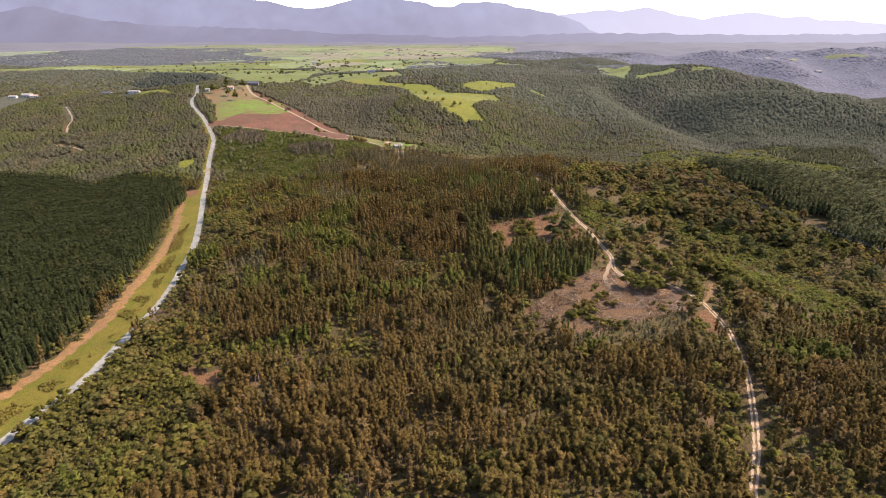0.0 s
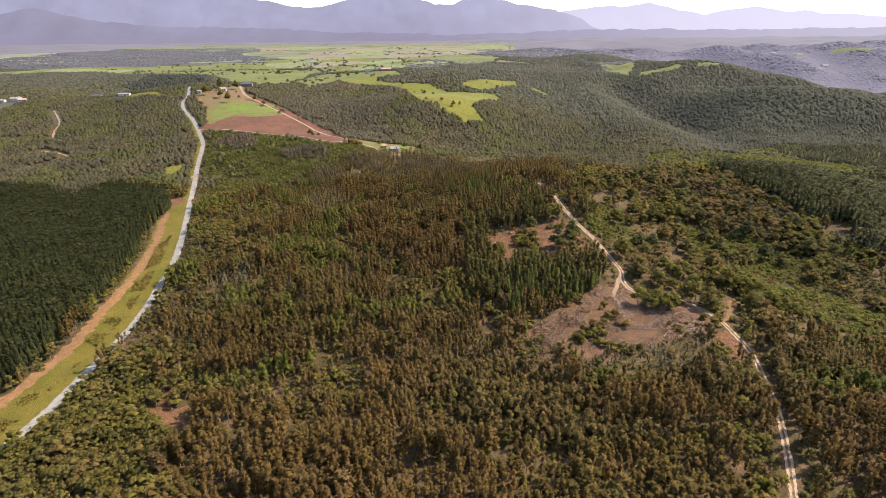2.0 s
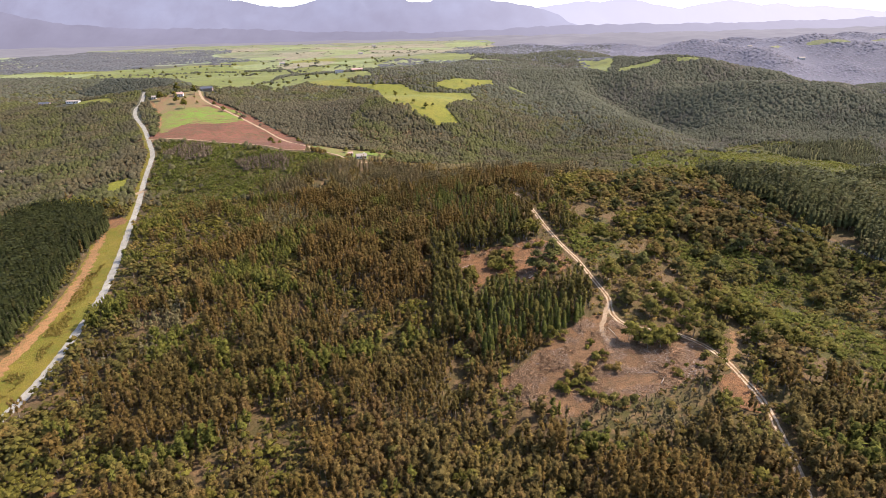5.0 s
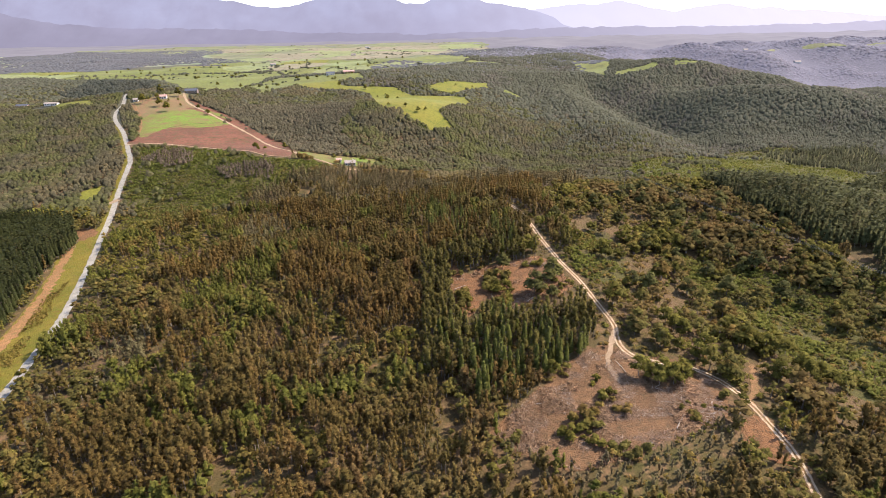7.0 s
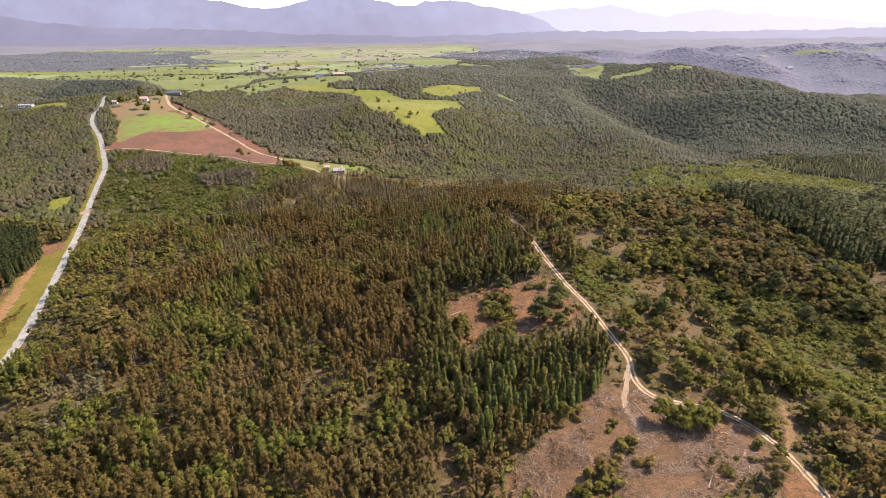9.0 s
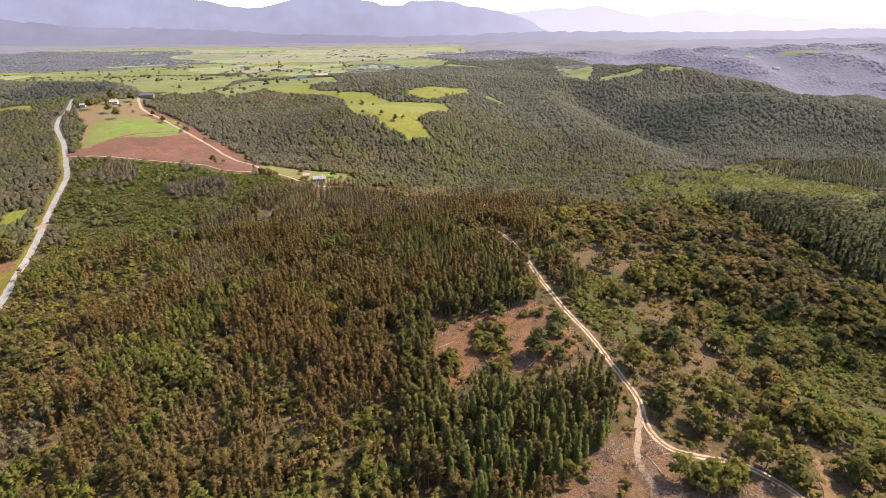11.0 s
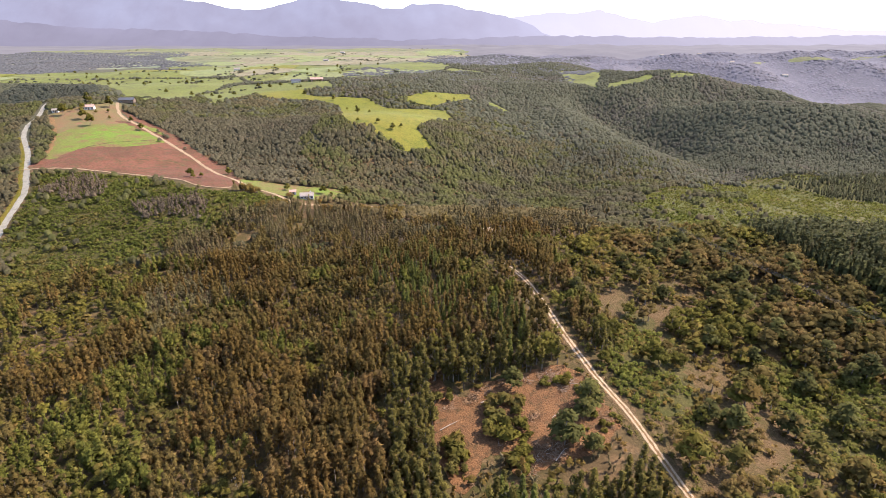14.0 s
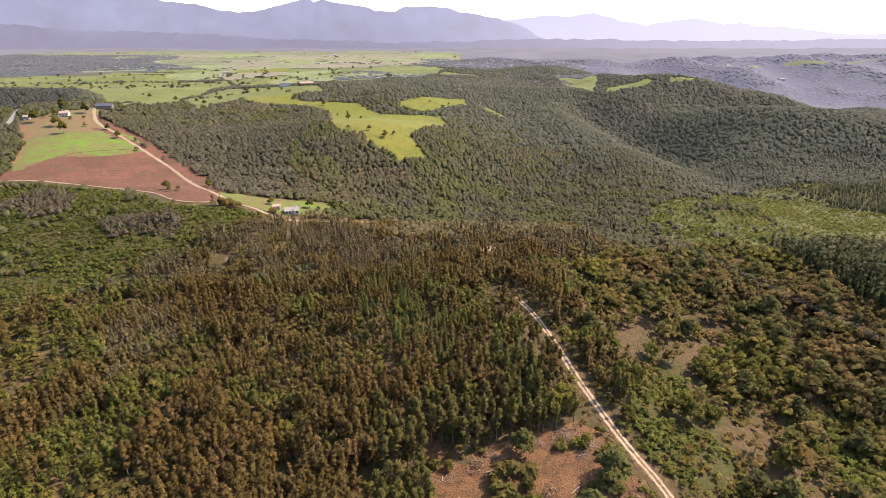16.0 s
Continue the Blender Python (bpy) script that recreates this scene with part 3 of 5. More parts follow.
FAR_FIELDS = [(-1500, 2700), (-1500, 3000), (-700, 3100), (200, 3050), (330, 2600), (120, 1900), (34, 1520), (-159, 1560), (-400, 1660), (-560, 1850), (-900, 2400)]
LAWN = [(-282, 446), (-258, 460), (-243, 446), (-266, 432)]
LAWN_B = [(-240, 480), (-227, 492), (-220, 472), (-229, 463)]
FARM_GREEN = [(-392, 719), (-350, 718), (-371, 750), (-404, 749)]
BRUSH = [(-207, 480), (-222, 534), (-232, 566), (-209, 574), (-167, 566), (-138, 551), (-115, 530), (-90, 530), (-66, 526), (-68, 505), (-90, 486), (-110, 462), (-131, 442), (-147, 420), (-170, 400), (-180, 420)]
SHRUB_R = [(175, 480), (185, 540), (290, 640), (400, 690), (520, 660), (480, 560), (400, 500), (340, 468), (290, 452), (240, 440), (190, 440)]
OPEN_SLOPE = [(92, 300), (84, 345), (80, 378), (100, 395), (140, 402), (180, 380), (206, 330), (215, 270), (205, 225), (180, 205), (140, 208), (122, 228), (100, 248), (92, 275)]
BRAMBLE = [(140, 330), (165, 322), (190, 305), (202, 262), (190, 236), (192, 215), (178, 208), (162, 215), (150, 235), (140, 264), (134, 300)]
BRAMBLE_B = [(108, 353), (118, 340), (113, 321), (110, 303), (93, 298), (86, 303), (88, 322), (92, 345)]
sheet("verge", VERGE, M_VERGE, 0.1, 2.5, 0.4, "yellow-green grassy verge beside the road", "verge")
ribbon("verge_path", [(-166, 100), (-160, 150), (-156.5, 175), (-153.5, 198), (-154.5, 223), (-159.5, 257), (-166, 302), (-185, 360), (-200, 398), (-204, 408)], 5.2, M_PATH, 0.17, 2.0, 1.3,
       "bare orange dirt strip along the pine plantation", "dirt path")
for name, outline, label in (("felled_clearing", CLEAR_A, "reddish bare clearing with felled trunks"), ("slash_clearing", CLEAR_B, "pale brown clearing strewn with cut branches"),
                             ("small_clearing", CLEAR_C, "small bare orange clearing"), ("sandy_patch", CLEAR_D, "small pale sandy patch among trees"),
                             ("bare_bank", CLEAR_E, "bare brown bank between bushes"), ("bare_slope", CLEAR_F, "bare tan strip on the bushy slope"),
                             ("track_side", CLEAR_G, "bare orange ground beside the track"), ("bare_ground", CLEAR_H, "bare reddish ground under the end pines")):
    sheet(name, outline, M_TRACK if outline is CLEAR_D else M_SLASH if outline is CLEAR_B else M_TANGRASS if outline in (CLEAR_E, CLEAR_F) else M_EARTH, 0.12, 1.6, 1.1, label, "clearing")
sheet("brown_field", BROWN, M_BROWN, 0.2, 5.0, 0.8, "bare reddish-brown sloping field")
sheet("green_field", GREEN, M_MEADOW, 0.24, 5.0, 1.5, "patchy green grass on the upper slope")
sheet("top_field", TOP, M_TOPFIELD, 0.2, 5.0, 1.0, "dry grass round the farm on the hilltop")
sheet("brown_bank", BROWN_R, M_BROWN, 0.2, 5.0, 1.0, "brown bare bank beside the dirt road")
sheet("house_lawn", HOUSE_GREEN, M_MEADOW, 0.2, 5.0, 1.0, "green grass round the small white house")
sheet("bright_field", FIELD_A, M_BRIGHT, 0.3, 8.0, 1.5, "bright yellow-green pasture on the hillside")
sheet("bright_field_upper", FIELD_A2, M_BRIGHT, 0.3, 8.0, 1.5, "bright green pasture above the woods")
for name, outline in (("pasture", FIELD_C), ("pasture", FIELD_L), ("pasture", FIELD_BAND), ("pasture", FIELD_D), ("pasture", FIELD_E), ("pasture", FIELD_F), ("pasture", FIELD_G), ("pasture", FIELD_H), ("pasture", FIELD_I),
                      ("pasture", FIELD_J), ("pasture", FIELD_K), ("pasture", FIELD_M)):
    sheet(name, outline, M_FARFIELD if outline in (FIELD_H, FIELD_I, FIELD_J) else M_PASTURE, 0.5, 14.0, 3.0, "pale green open pasture with scattered trees", "pasture")
sheet("far_fields", FAR_FIELDS, M_FARFIELD, 0.9, 30.0, 16.0, "wide patchwork of pale green distant pastures", "pasture")
rng = np.random.default_rng(61)
far_plots, lanes_y = [], [1180, 1290, 1420, 1560, 1720, 1900, 2120, 2380, 2700]
for near, beyond in zip(lanes_y, lanes_y[1:]):
    wide = 0.075 * near + 10
    for left in np.arange(-1300, 320, wide):
        quad = [(left + near * 0.03, near), (left + wide + near * 0.03, near), (left + wide + beyond * 0.03, beyond), (left + beyond * 0.03, beyond)]
        middle = np.array(quad).mean(0)
        spot = [middle[0]], [middle[1]]
        if rng.uniform() > 0.62 or not any(inside(*map(np.array, spot), o)[0] for o in (FAR_FIELDS, FIELD_D, FIELD_BAND)):
            continue
        quad = [tuple(middle + (np.array(c) - middle) * 0.9 + rng.uniform(-0.13, 0.13, 2) * wide) for c in quad]
        far_plots.append(quad)
        ground = (M_LIMEFIELD, M_TANFIELD, M_PASTURE, M_LIMEFIELD, M_BRIGHT)[rng.integers(0, 5 if near < 1700 else 2)]
        sheet("pasture", quad, ground, 1.2, 24.0, 2.0, "dry tan pasture on the plain" if ground is M_TANFIELD else "lush green pasture on the plain", "pasture")
sheet("lawn", LAWN, M_BRIGHT, 0.2, 4.0, 0.8, "light green lawn behind the pine plantation", "lawn")
sheet("lawn", LAWN_B, M_BRIGHT, 0.2, 4.0, 0.8, "light green lawn beside the road", "lawn")
sheet("lawn", FARM_GREEN, M_BRIGHT, 0.3, 6.0, 0.8, "light green paddock by the white shed", "paddock")
sheet("scrubland", BRUSH, M_SCRUB, 0.1, 4.0, 2.0, "low green scrub between road and woods", "scrub")
sheet("scrub_hillside", SHRUB_R, M_SCRUBHILL, 0.15, 5.0, 3.0, "bright green scrubby hillside", "scrub")
sheet("open_slope", OPEN_SLOPE, M_TANGRASS, 0.07, 4.0, 2.5, "tan grassy slope with scattered bushes", "slope")
ribbon("track_margin", TRACK, 5.0, M_TANGRASS, 0.11, 1.6, 0.9, "dry tan grass beside the forest track", "grass strip")
sheet("bramble_ground", BRAMBLE, M_SCRUB, 0.1, 4.0, 2.0, "light green bramble thicket in the ravine", "scrub")
sheet("bramble_ground", BRAMBLE_B, M_SCRUB, 0.1, 3.0, 1.5, "yellow-green low bushes beside the track", "scrub")

# ---- mountains in the haze ----
CHAIN = [(-3900, 520), (-3371, 510), (-2515, 488), (-2090, 459), (-1640, 428), (-1322, 396), (-1150, 354), (-950, 348), (-740, 403), (-620, 430), (-566, 449), (-505, 414), (-447, 440), (-364, 417),
         (-166, 392), (-64, 368), (81, 367), (150, 394), (330, 394), (457, 388), (560, 362), (842, 317), (960, 290), (1200, 203), (1420, 130)]
RANGE = [(500, 250), (722, 291), (1027, 320), (1268, 346), (1379, 334), (1601, 360), (1738, 336), (1833, 308), (2043, 274), (2200, 305), (2430, 330), (2670, 284), (2809, 301), (2957, 275), (3151, 268),
         (3349, 252), (3753, 215), (4090, 220), (4600, 230)]
FOOT = [(-3900, 270), (-3300, 290), (-3080, 314), (-2930, 340), (-2850, 346), (-2720, 316), (-2440, 258), (-2090, 224), (-1530, 206), (-1130, 190), (-740, 166), (60, 146), (520, 150), (1000, 172), (1590, 166), (2190, 158), (2850, 164), (3900, 178)]


def massif(name, crest_line, y, depth, rough, material, label, base=96.0):
    """A chain of mountains along a crest, with spurs running down towards the plain."""
    xs, ds = np.arange(crest_line[0][0], crest_line[-1][0], 16.0), np.linspace(0, 1, 24)
    gx2, gd = np.meshgrid(xs, ds)
    crest = np.interp(gx2, [p[0] for p in crest_line], [p[1] for p in crest_line])
    crest = crest + rough * (chance(gx2, gx2 * 0, 70, 3) - 0.5) + 0.5 * rough * (chance(gx2, gx2 * 0, 26, 5) - 0.5)
    spur = 0.7 + 0.5 * chance(gx2 + 120 * chance(gx2, gd * 700, 240, 8), gd * 220, 110, 9)
    z = base + (crest - base) * gd ** 1.2 * (spur + (1 - spur) * gd ** 3)
    verts = np.stack([gx2, y + depth * gd, np.minimum(z, crest) - 18 * (gd < 0.01)], -1).reshape(-1, 3)
    n = len(xs)
    k = (np.arange(23)[:, None] * n + np.arange(n - 1)[None]).ravel()
    return tagged(swift(name, verts, np.stack([k, k + 1, k + n + 1, k + n], 1), [material]), label, "mountains", kind="structure")


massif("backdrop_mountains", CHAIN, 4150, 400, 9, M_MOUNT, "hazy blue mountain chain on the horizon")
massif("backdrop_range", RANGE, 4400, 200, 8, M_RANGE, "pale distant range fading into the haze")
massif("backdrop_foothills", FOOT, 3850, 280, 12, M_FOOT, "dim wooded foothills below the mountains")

# ---- trees: clumps of leaves on trunks; each corner is six numbers, its place and its soft normal ----
def unit(v):
    return v / (np.linalg.norm(v, axis=-1, keepdims=True) + 1e-6)


def leaves(rng, spots, centre, size, out=1.0, lift=0.35, loose=0.8, long=1.5):
    """Loose three-cornered sprays of leaves at spots, turned outwards from centre, their tips mostly upwards."""
    n = len(spots)
    soft = unit(out * unit(spots - centre) + np.array([0, 0, lift + 0.75]) + 0.2 * rng.normal(0, 1, (n, 3)))
    nor = unit(soft + loose * rng.normal(0, 0.5, (n, 3)))
    nor[(nor * soft).sum(1) < 0] *= -1
    up = rng.normal(0, 0.7, (n, 3)) + [0, 0, 1.0]
    u = unit(up - nor * (up * nor).sum(1)[:, None])
    v = np.cross(nor, u)
    s = size * rng.uniform(0.6, 1.4, n)[:, None]
    broad = 1.1 / math.sqrt(long)
    corners = np.stack([spots + s * long * u, spots - s * (0.5 * u - broad * v), spots - s * (0.5 * u + broad * v)], 1)
    return np.concatenate([corners[:, [0, 2, 1]] if (np.cross(corners[0, 1] - corners[0, 0], corners[0, 2] - corners[0, 0]) * nor[0]).sum() < 0 else corners,
                           np.repeat(soft[:, None], 3, 1)], 2)


def shell(ring, low, top, middle, up=0.9):
    """Closes rings of points to a body with soft normals pointing away from its middle."""
    sides, out = len(ring[0]), []
    for k in range(sides):
        j = (k + 1) % sides
        if low is not None:
            out.append((low, ring[0][j], ring[0][k]))
        for a, b in zip(ring, ring[1:]):
            out += [(a[k], a[j], b[k]), (a[j], b[j], b[k])]
        out.append((ring[-1][k], ring[-1][j], top))
    out = np.array(out)
    return np.concatenate([out, unit(unit(out - middle) + [0, 0, up])], 2)


def pebble(rng, c, r, squash):
    """The small closed inside of a tuft."""
    a = np.arange(4) * math.tau / 4 + rng.uniform(0, 1)
    q = r * rng.uniform(0.75, 1.1, 4)
    ring = np.stack([q * np.cos(a), q * np.sin(a), r * squash * rng.uniform(-0.3, 0.3, 4)], 1) + c
    return shell([ring], np.array(c) - [0, 0, 0.8 * r * squash], np.array(c) + [0, 0, 0.8 * r * squash], np.array(c) - [0, 0, 0.15 * r])


def tufts(rng, centres, radii, n, size, squash=0.85, core=True, **how):
    """n leaf clumps shared out over round tufts."""
    out = []
    for c, r, k in zip(centres, radii, np.array_split(np.arange(n), len(centres))):
        d = unit(rng.normal(0, 1, (len(k), 3)))
        d[:, 2] = np.abs(d[:, 2]) * 1.15 - 0.3
        spots = np.array(c) + d * r * rng.uniform(0.7, 1.05, (len(k), 1)) * [1, 1, squash]
        if core:
            out.append(pebble(rng, c, 0.85 * r, squash))
        out.append(leaves(rng, spots, np.array(c) - [0, 0, 0.2 * r], size, **how))
    return np.concatenate(out)


def stem(h, r, lean=0.0, sides=4):
    """A thin tapered trunk as triangles."""
    a = np.arange(sides) * math.tau / sides
    low = np.stack([r * np.cos(a), r * np.sin(a), 0 * a - 0.4], 1)
    top = np.array([lean, lean * 0.5, h])
    tri = np.array([[low[k], low[(k + 1) % sides], top] for k in range(sides)])
    return np.concatenate([tri, unit(tri * [1, 1, 0] + [0, 0, 0.01])], 2)


def lump(rng, r, z, tall, sides=6, skirt=True, up=0.5):
    """The closed inner mass of a crown: an uneven many-sided dome."""
    ring = []
    for f, h in [(0.7, -0.75), (1.0, -0.05), (0.72, 0.62)] if skirt else [(1.0, -0.2), (0.72, 0.62)]:
        a = np.arange(sides) * math.tau / sides + rng.uniform(0, 1)
        q = r * f * rng.uniform(0.78, 1.18, sides)
        ring.append(np.stack([q * np.cos(a), q * np.sin(a), z + tall * (h + rng.uniform(-0.14, 0.14, sides))], 1))
    top = np.array([rng.normal(0, 0.15) * r, rng.normal(0, 0.15) * r, z + tall * rng.uniform(0.9, 1.1)])
    return shell(ring, None, top, np.array([0, 0, z - 0.25 * tall]), up)


def gum_shape(rng, n, size):
    ax, ay = rng.normal(0, 0.3, 2)
    centres = [(ax, ay, 9.4), (ax + rng.normal(0, 0.3), ay + rng.normal(0, 0.3), 8.0)] + [(rng.normal(0, 0.4), rng.normal(0, 0.4), z) for z in (6.4, 4.8, 3.2)]
    return tufts(rng, centres, [0.68, 0.85, 0.95, 0.95, 0.8], n, size, 1.75, loose=0.6, long=2.4), stem(8.2, 0.13, sides=3)


def mat_shape(rng, n, size):
    """A low thicket."""
    centres = [(rng.normal(0, 0.8), rng.normal(0, 0.8), rng.uniform(0.3, 1.3)) for _ in range(4)]
    return np.concatenate([tufts(rng, centres[:2], [1.1, 0.8], n // 2, size, loose=0.9), tufts(rng, centres[2:], [0.9, 0.6], n // 2, size, core=False, loose=0.9)]), stem(0.9, 0.06, sides=3)


def wattle_shape(rng, n, size):
    """A slim soft crown from low down to a rounded top."""
    h = rng.uniform(5.6, 7.6)
    centres = [(rng.normal(0, 0.35), rng.normal(0, 0.35), h * f) for f in (0.26, 0.48, 0.7, 0.88)]
    return tufts(rng, centres, [1.0, 1.1, 0.95, 0.7], n, size, 1.7, loose=0.6, long=2.2), stem(h * 0.9, 0.1, sides=3)


def bush_shape(rng, n, size):
    centres = [(rng.normal(0, 0.3), rng.normal(0, 0.3), 4.9)] + [(1.35 * math.cos(a), 1.35 * math.sin(a), rng.uniform(1.8, 4.2)) for a in rng.uniform(0, 0.8) + np.arange(5) * math.tau / 5]
    return tufts(rng, centres, [1.35] + list(rng.uniform(1.0, 1.6, 5)), n, size, loose=0.6), stem(4.2, 0.22)


def pine_shape(rng, n, size):
    h = 12.5
    core = [np.stack([r * np.cos(a), r * np.sin(a), 0 * a + z], 1) for r, z in ((1.15, 2.4), (0.75, 6.5)) for a in [np.arange(5) * math.tau / 5 + rng.uniform(0, 1)]]
    body = shell(core, None, np.array([0, 0, h - 1.0]), np.array([0, 0, 4.0]))
    z = 2.2 + (h - 2.2) * np.sort(rng.uniform(0, 1, n) ** 1.15)
    r = 1.8 * (1 - (z - 2.2) / (h - 2.0)) ** 0.75 + 0.15
    a = rng.uniform(0, math.tau, n)
    spots = np.stack([r * 0.75 * np.cos(a), r * 0.75 * np.sin(a), z], 1)
    return np.concatenate([body, leaves(rng, spots, np.stack([0 * z, 0 * z, z - 0.6], 1), size, 1.0, 0.25, 0.5)]), stem(11.5, 0.17)


def shrub_shape(rng, n, size):
    centres = [(rng.normal(0, 0.5), rng.normal(0, 0.5), rng.uniform(0.5, 1.3)) for _ in range(3)]
    return tufts(rng, centres, [0.95, 0.8, 0.8], n, size), stem(0.9, 0.06, sides=3)


NO_STEM = np.zeros((0, 3, 6))


def dome_shape(rng, n, size):
    """A far tree: an uneven round crown with a few loose sprays."""
    wide, tall = rng.uniform(2.3, 3.2), rng.uniform(1.7, 2.6)
    d = unit(rng.normal(0, 1, (n, 3)))
    d[:, 2] = np.abs(d[:, 2]) * 1.1 - 0.1
    spots = np.array([0, 0, 1.6]) + d * [wide, wide, 0.9 * tall] * rng.uniform(0.9, 1.08, (n, 1))
    return np.concatenate([lump(rng, wide, 1.2, tall, 5, False, 1.1), leaves(rng, spots, np.array([0, 0, 0.6]), size, lift=0.3, loose=0.5, long=1.0)]), NO_STEM


def clump_shape(rng, n, size):
    """A group of far crowns."""
    return lump(rng, rng.uniform(3.6, 5.6), 0.2, rng.uniform(0.9, 2.0), 6, False, 3.2), NO_STEM


def wood_shape(rng, n, size):
    """A tree of a closed wood: an uneven upright crown with loose sprays."""
    wide, tall = rng.uniform(1.6, 2.4), rng.uniform(1.7, 2.9)
    d = unit(rng.normal(0, 1, (n, 3)))
    d[:, 2] = np.abs(d[:, 2]) * 1.1 - 0.2
    spots = np.array([0, 0, 1.9]) + d * [wide, wide, tall] * rng.uniform(0.85, 1.05, (n, 1))
    return np.concatenate([lump(rng, wide, 1.9, tall, 5, False, 0.9), leaves(rng, spots, np.array([0, 0, 1.2]), size, loose=0.6, long=1.8)]), NO_STEM


def pile_shape(rng, n, size):
    """A heap of cut sticks, lying across one another."""
    a, r = rng.uniform(0, math.tau, n), rng.uniform(0, 0.9, n)
    at = np.stack([r * np.cos(a * 3), r * np.sin(a * 3), rng.uniform(0.1, 0.7, n) * (1.1 - r)], 1)
    way = np.stack([np.cos(a), np.sin(a), rng.uniform(-0.15, 0.3, n)], 1) * rng.uniform(0.7, 2.0, (n, 1))
    side = np.stack([-np.sin(a), np.cos(a), 0 * a + 0.5], 1) * size
    tri = np.stack([at - side, at + side, at + way], 1)
    under = np.cross(tri[:, 1] - tri[:, 0], tri[:, 2] - tri[:, 0])[:, 2] < 0
    tri[under] = tri[under][:, [1, 0, 2]]
    return np.concatenate([tri, np.repeat(unit(rng.normal(0, 0.4, (n, 3)) + [0, 0, 1])[:, None], 3, 1)], 2), NO_STEM


def oak_shape(rng, n, size):
    centres = [(0, 0, 6.6)] + [(1.8 * math.cos(a), 1.8 * math.sin(a), rng.uniform(2.8, 5.4)) for a in rng.uniform(0, 1) + np.arange(5) * math.tau / 5]
    return tufts(rng, centres, [1.9] + [1.85] * 5, n, size, loose=0.6), stem(4.5, 0.3, sides=3)


def twig_shape(rng, n, size):
    a, t = rng.uniform(0, math.tau, n), rng.uniform(0.2, 1, n)
    root = np.stack([0 * a, 0 * a, 5.5 * t * 0.6 + 0.5], 1)
    tip = root + np.stack([1.3 * np.cos(a), 1.3 * np.sin(a), rng.uniform(0.8, 2.2, n)], 1)
    side = np.stack([-np.sin(a), np.cos(a), 0 * a], 1) * size
    tri = np.stack([root - side, root + side, tip], 1)
    return np.concatenate([tri, np.repeat(unit(np.stack([np.cos(a), np.sin(a), 0 * a + 0.7], 1))[:, None], 3, 1)], 2), stem(5.5, 0.1)


def stand(name, shape, leaf, xy, n, size, low, high, seed, label, category, variants=10, squeeze=0.15, swell=9.0, drape=False):
    """Many trees of a kind, grown on the land at the places xy, as one mesh."""
    rng = np.random.default_rng(seed)
    verts, slots, normals, own, pick = [], [], [], [], rng.integers(0, variants, len(xy))
    for v in range(variants):
        crown, trunk = shape(rng, n, size)
        tri = np.concatenate([crown, trunk]).reshape(-1, 6)
        at = xy[pick == v]
        k = len(at)
        if not k:
            continue
        a = rng.uniform(0, math.tau, k)
        s = low + (high - low) * (0.4 * rng.uniform(0, 1, k) + 0.6 * np.clip(1.6 * chance(at[:, 0], at[:, 1], swell, seed) - 0.3, 0, 1))
        wide = s * rng.uniform(1 - squeeze, 1 + squeeze, k)
        c, d = np.cos(a)[:, None], np.sin(a)[:, None]
        x, y, z, nx, ny, nz = tri.T
        px, py = wide[:, None] * (c * x - d * y) + at[:, :1], wide[:, None] * (d * x + c * y) + at[:, 1:]
        foot = lie(px, py) if drape else lie(at[:, 0], at[:, 1])[:, None]
        down = [1.0 * (lie(at[:, 0] - dx, at[:, 1] - dy) - lie(at[:, 0] + dx, at[:, 1] + dy))[:, None] / 16 for dx, dy in ((8, 0), (0, 8))]
        verts.append(np.stack([px, py, s[:, None] * z + foot], -1).reshape(-1, 3))
        normals.append(unit(np.stack([c * nx - d * ny + down[0], d * nx + c * ny + down[1], nz + 0 * c], -1).reshape(-1, 3)))
        slots.append(np.tile(np.r_[np.zeros(len(crown)), np.ones(len(trunk))], k))
        own.append(np.repeat(rng.uniform(0, 1, k), len(tri)))
    verts = np.concatenate(verts)
    ob = swift(name, verts, np.arange(len(verts)).reshape(-1, 3), [leaf, M_BARK], np.concatenate(slots), None, np.concatenate(normals), np.concatenate(own))
    return tagged(ob, label, category, kind="stuff")


def sown(x0, x1, y0, y1, gap, seed, rows=False):
    """Places about gap metres apart inside the plan wedge that the flight looks over."""
    rng = np.random.default_rng(seed)
    x, y = np.meshgrid(np.arange(x0, x1, gap), np.arange(y0, y1, gap))
    j = 0.18 if rows else 0.48
    x, y = (x + rng.uniform(-j, j, x.shape) * gap).ravel(), (y + rng.uniform(-j, j, y.shape) * gap).ravel()
    keep = (x < 0.92 * y + 70) & (x > -(0.82 * y + 60))
    return x[keep], y[keep]


PINES_L = [(-161, 100), (-160, 150), (-159, 175), (-158, 198), (-160, 223), (-165, 257), (-172, 302), (-191, 360), (-212, 374), (-248, 395), (-318, 436), (-420, 460), (-520, 430), (-520, 100)]
PINES_END = [(-191, 362), (-212, 374), (-248, 395), (-275, 415), (-255, 432), (-226, 428), (-210, 424), (-208, 404), (-196, 400), (-192, 388)]
PINES_R = [(200, 448), (245, 440), (320, 500), (400, 545), (430, 490), (330, 370), (255, 275), (228, 290), (222, 332), (206, 372)]
PINES_Y = [(13, 262), (36, 270), (56, 272), (73, 256), (73, 241), (60, 236), (46, 224), (32, 228), (16, 242)]
PINES_S = [(3, 445), (35, 429), (40, 362), (34, 345), (16, 360), (0, 400)]
PINES_T = [(47, 346), (64, 346), (60, 322), (46, 320)]
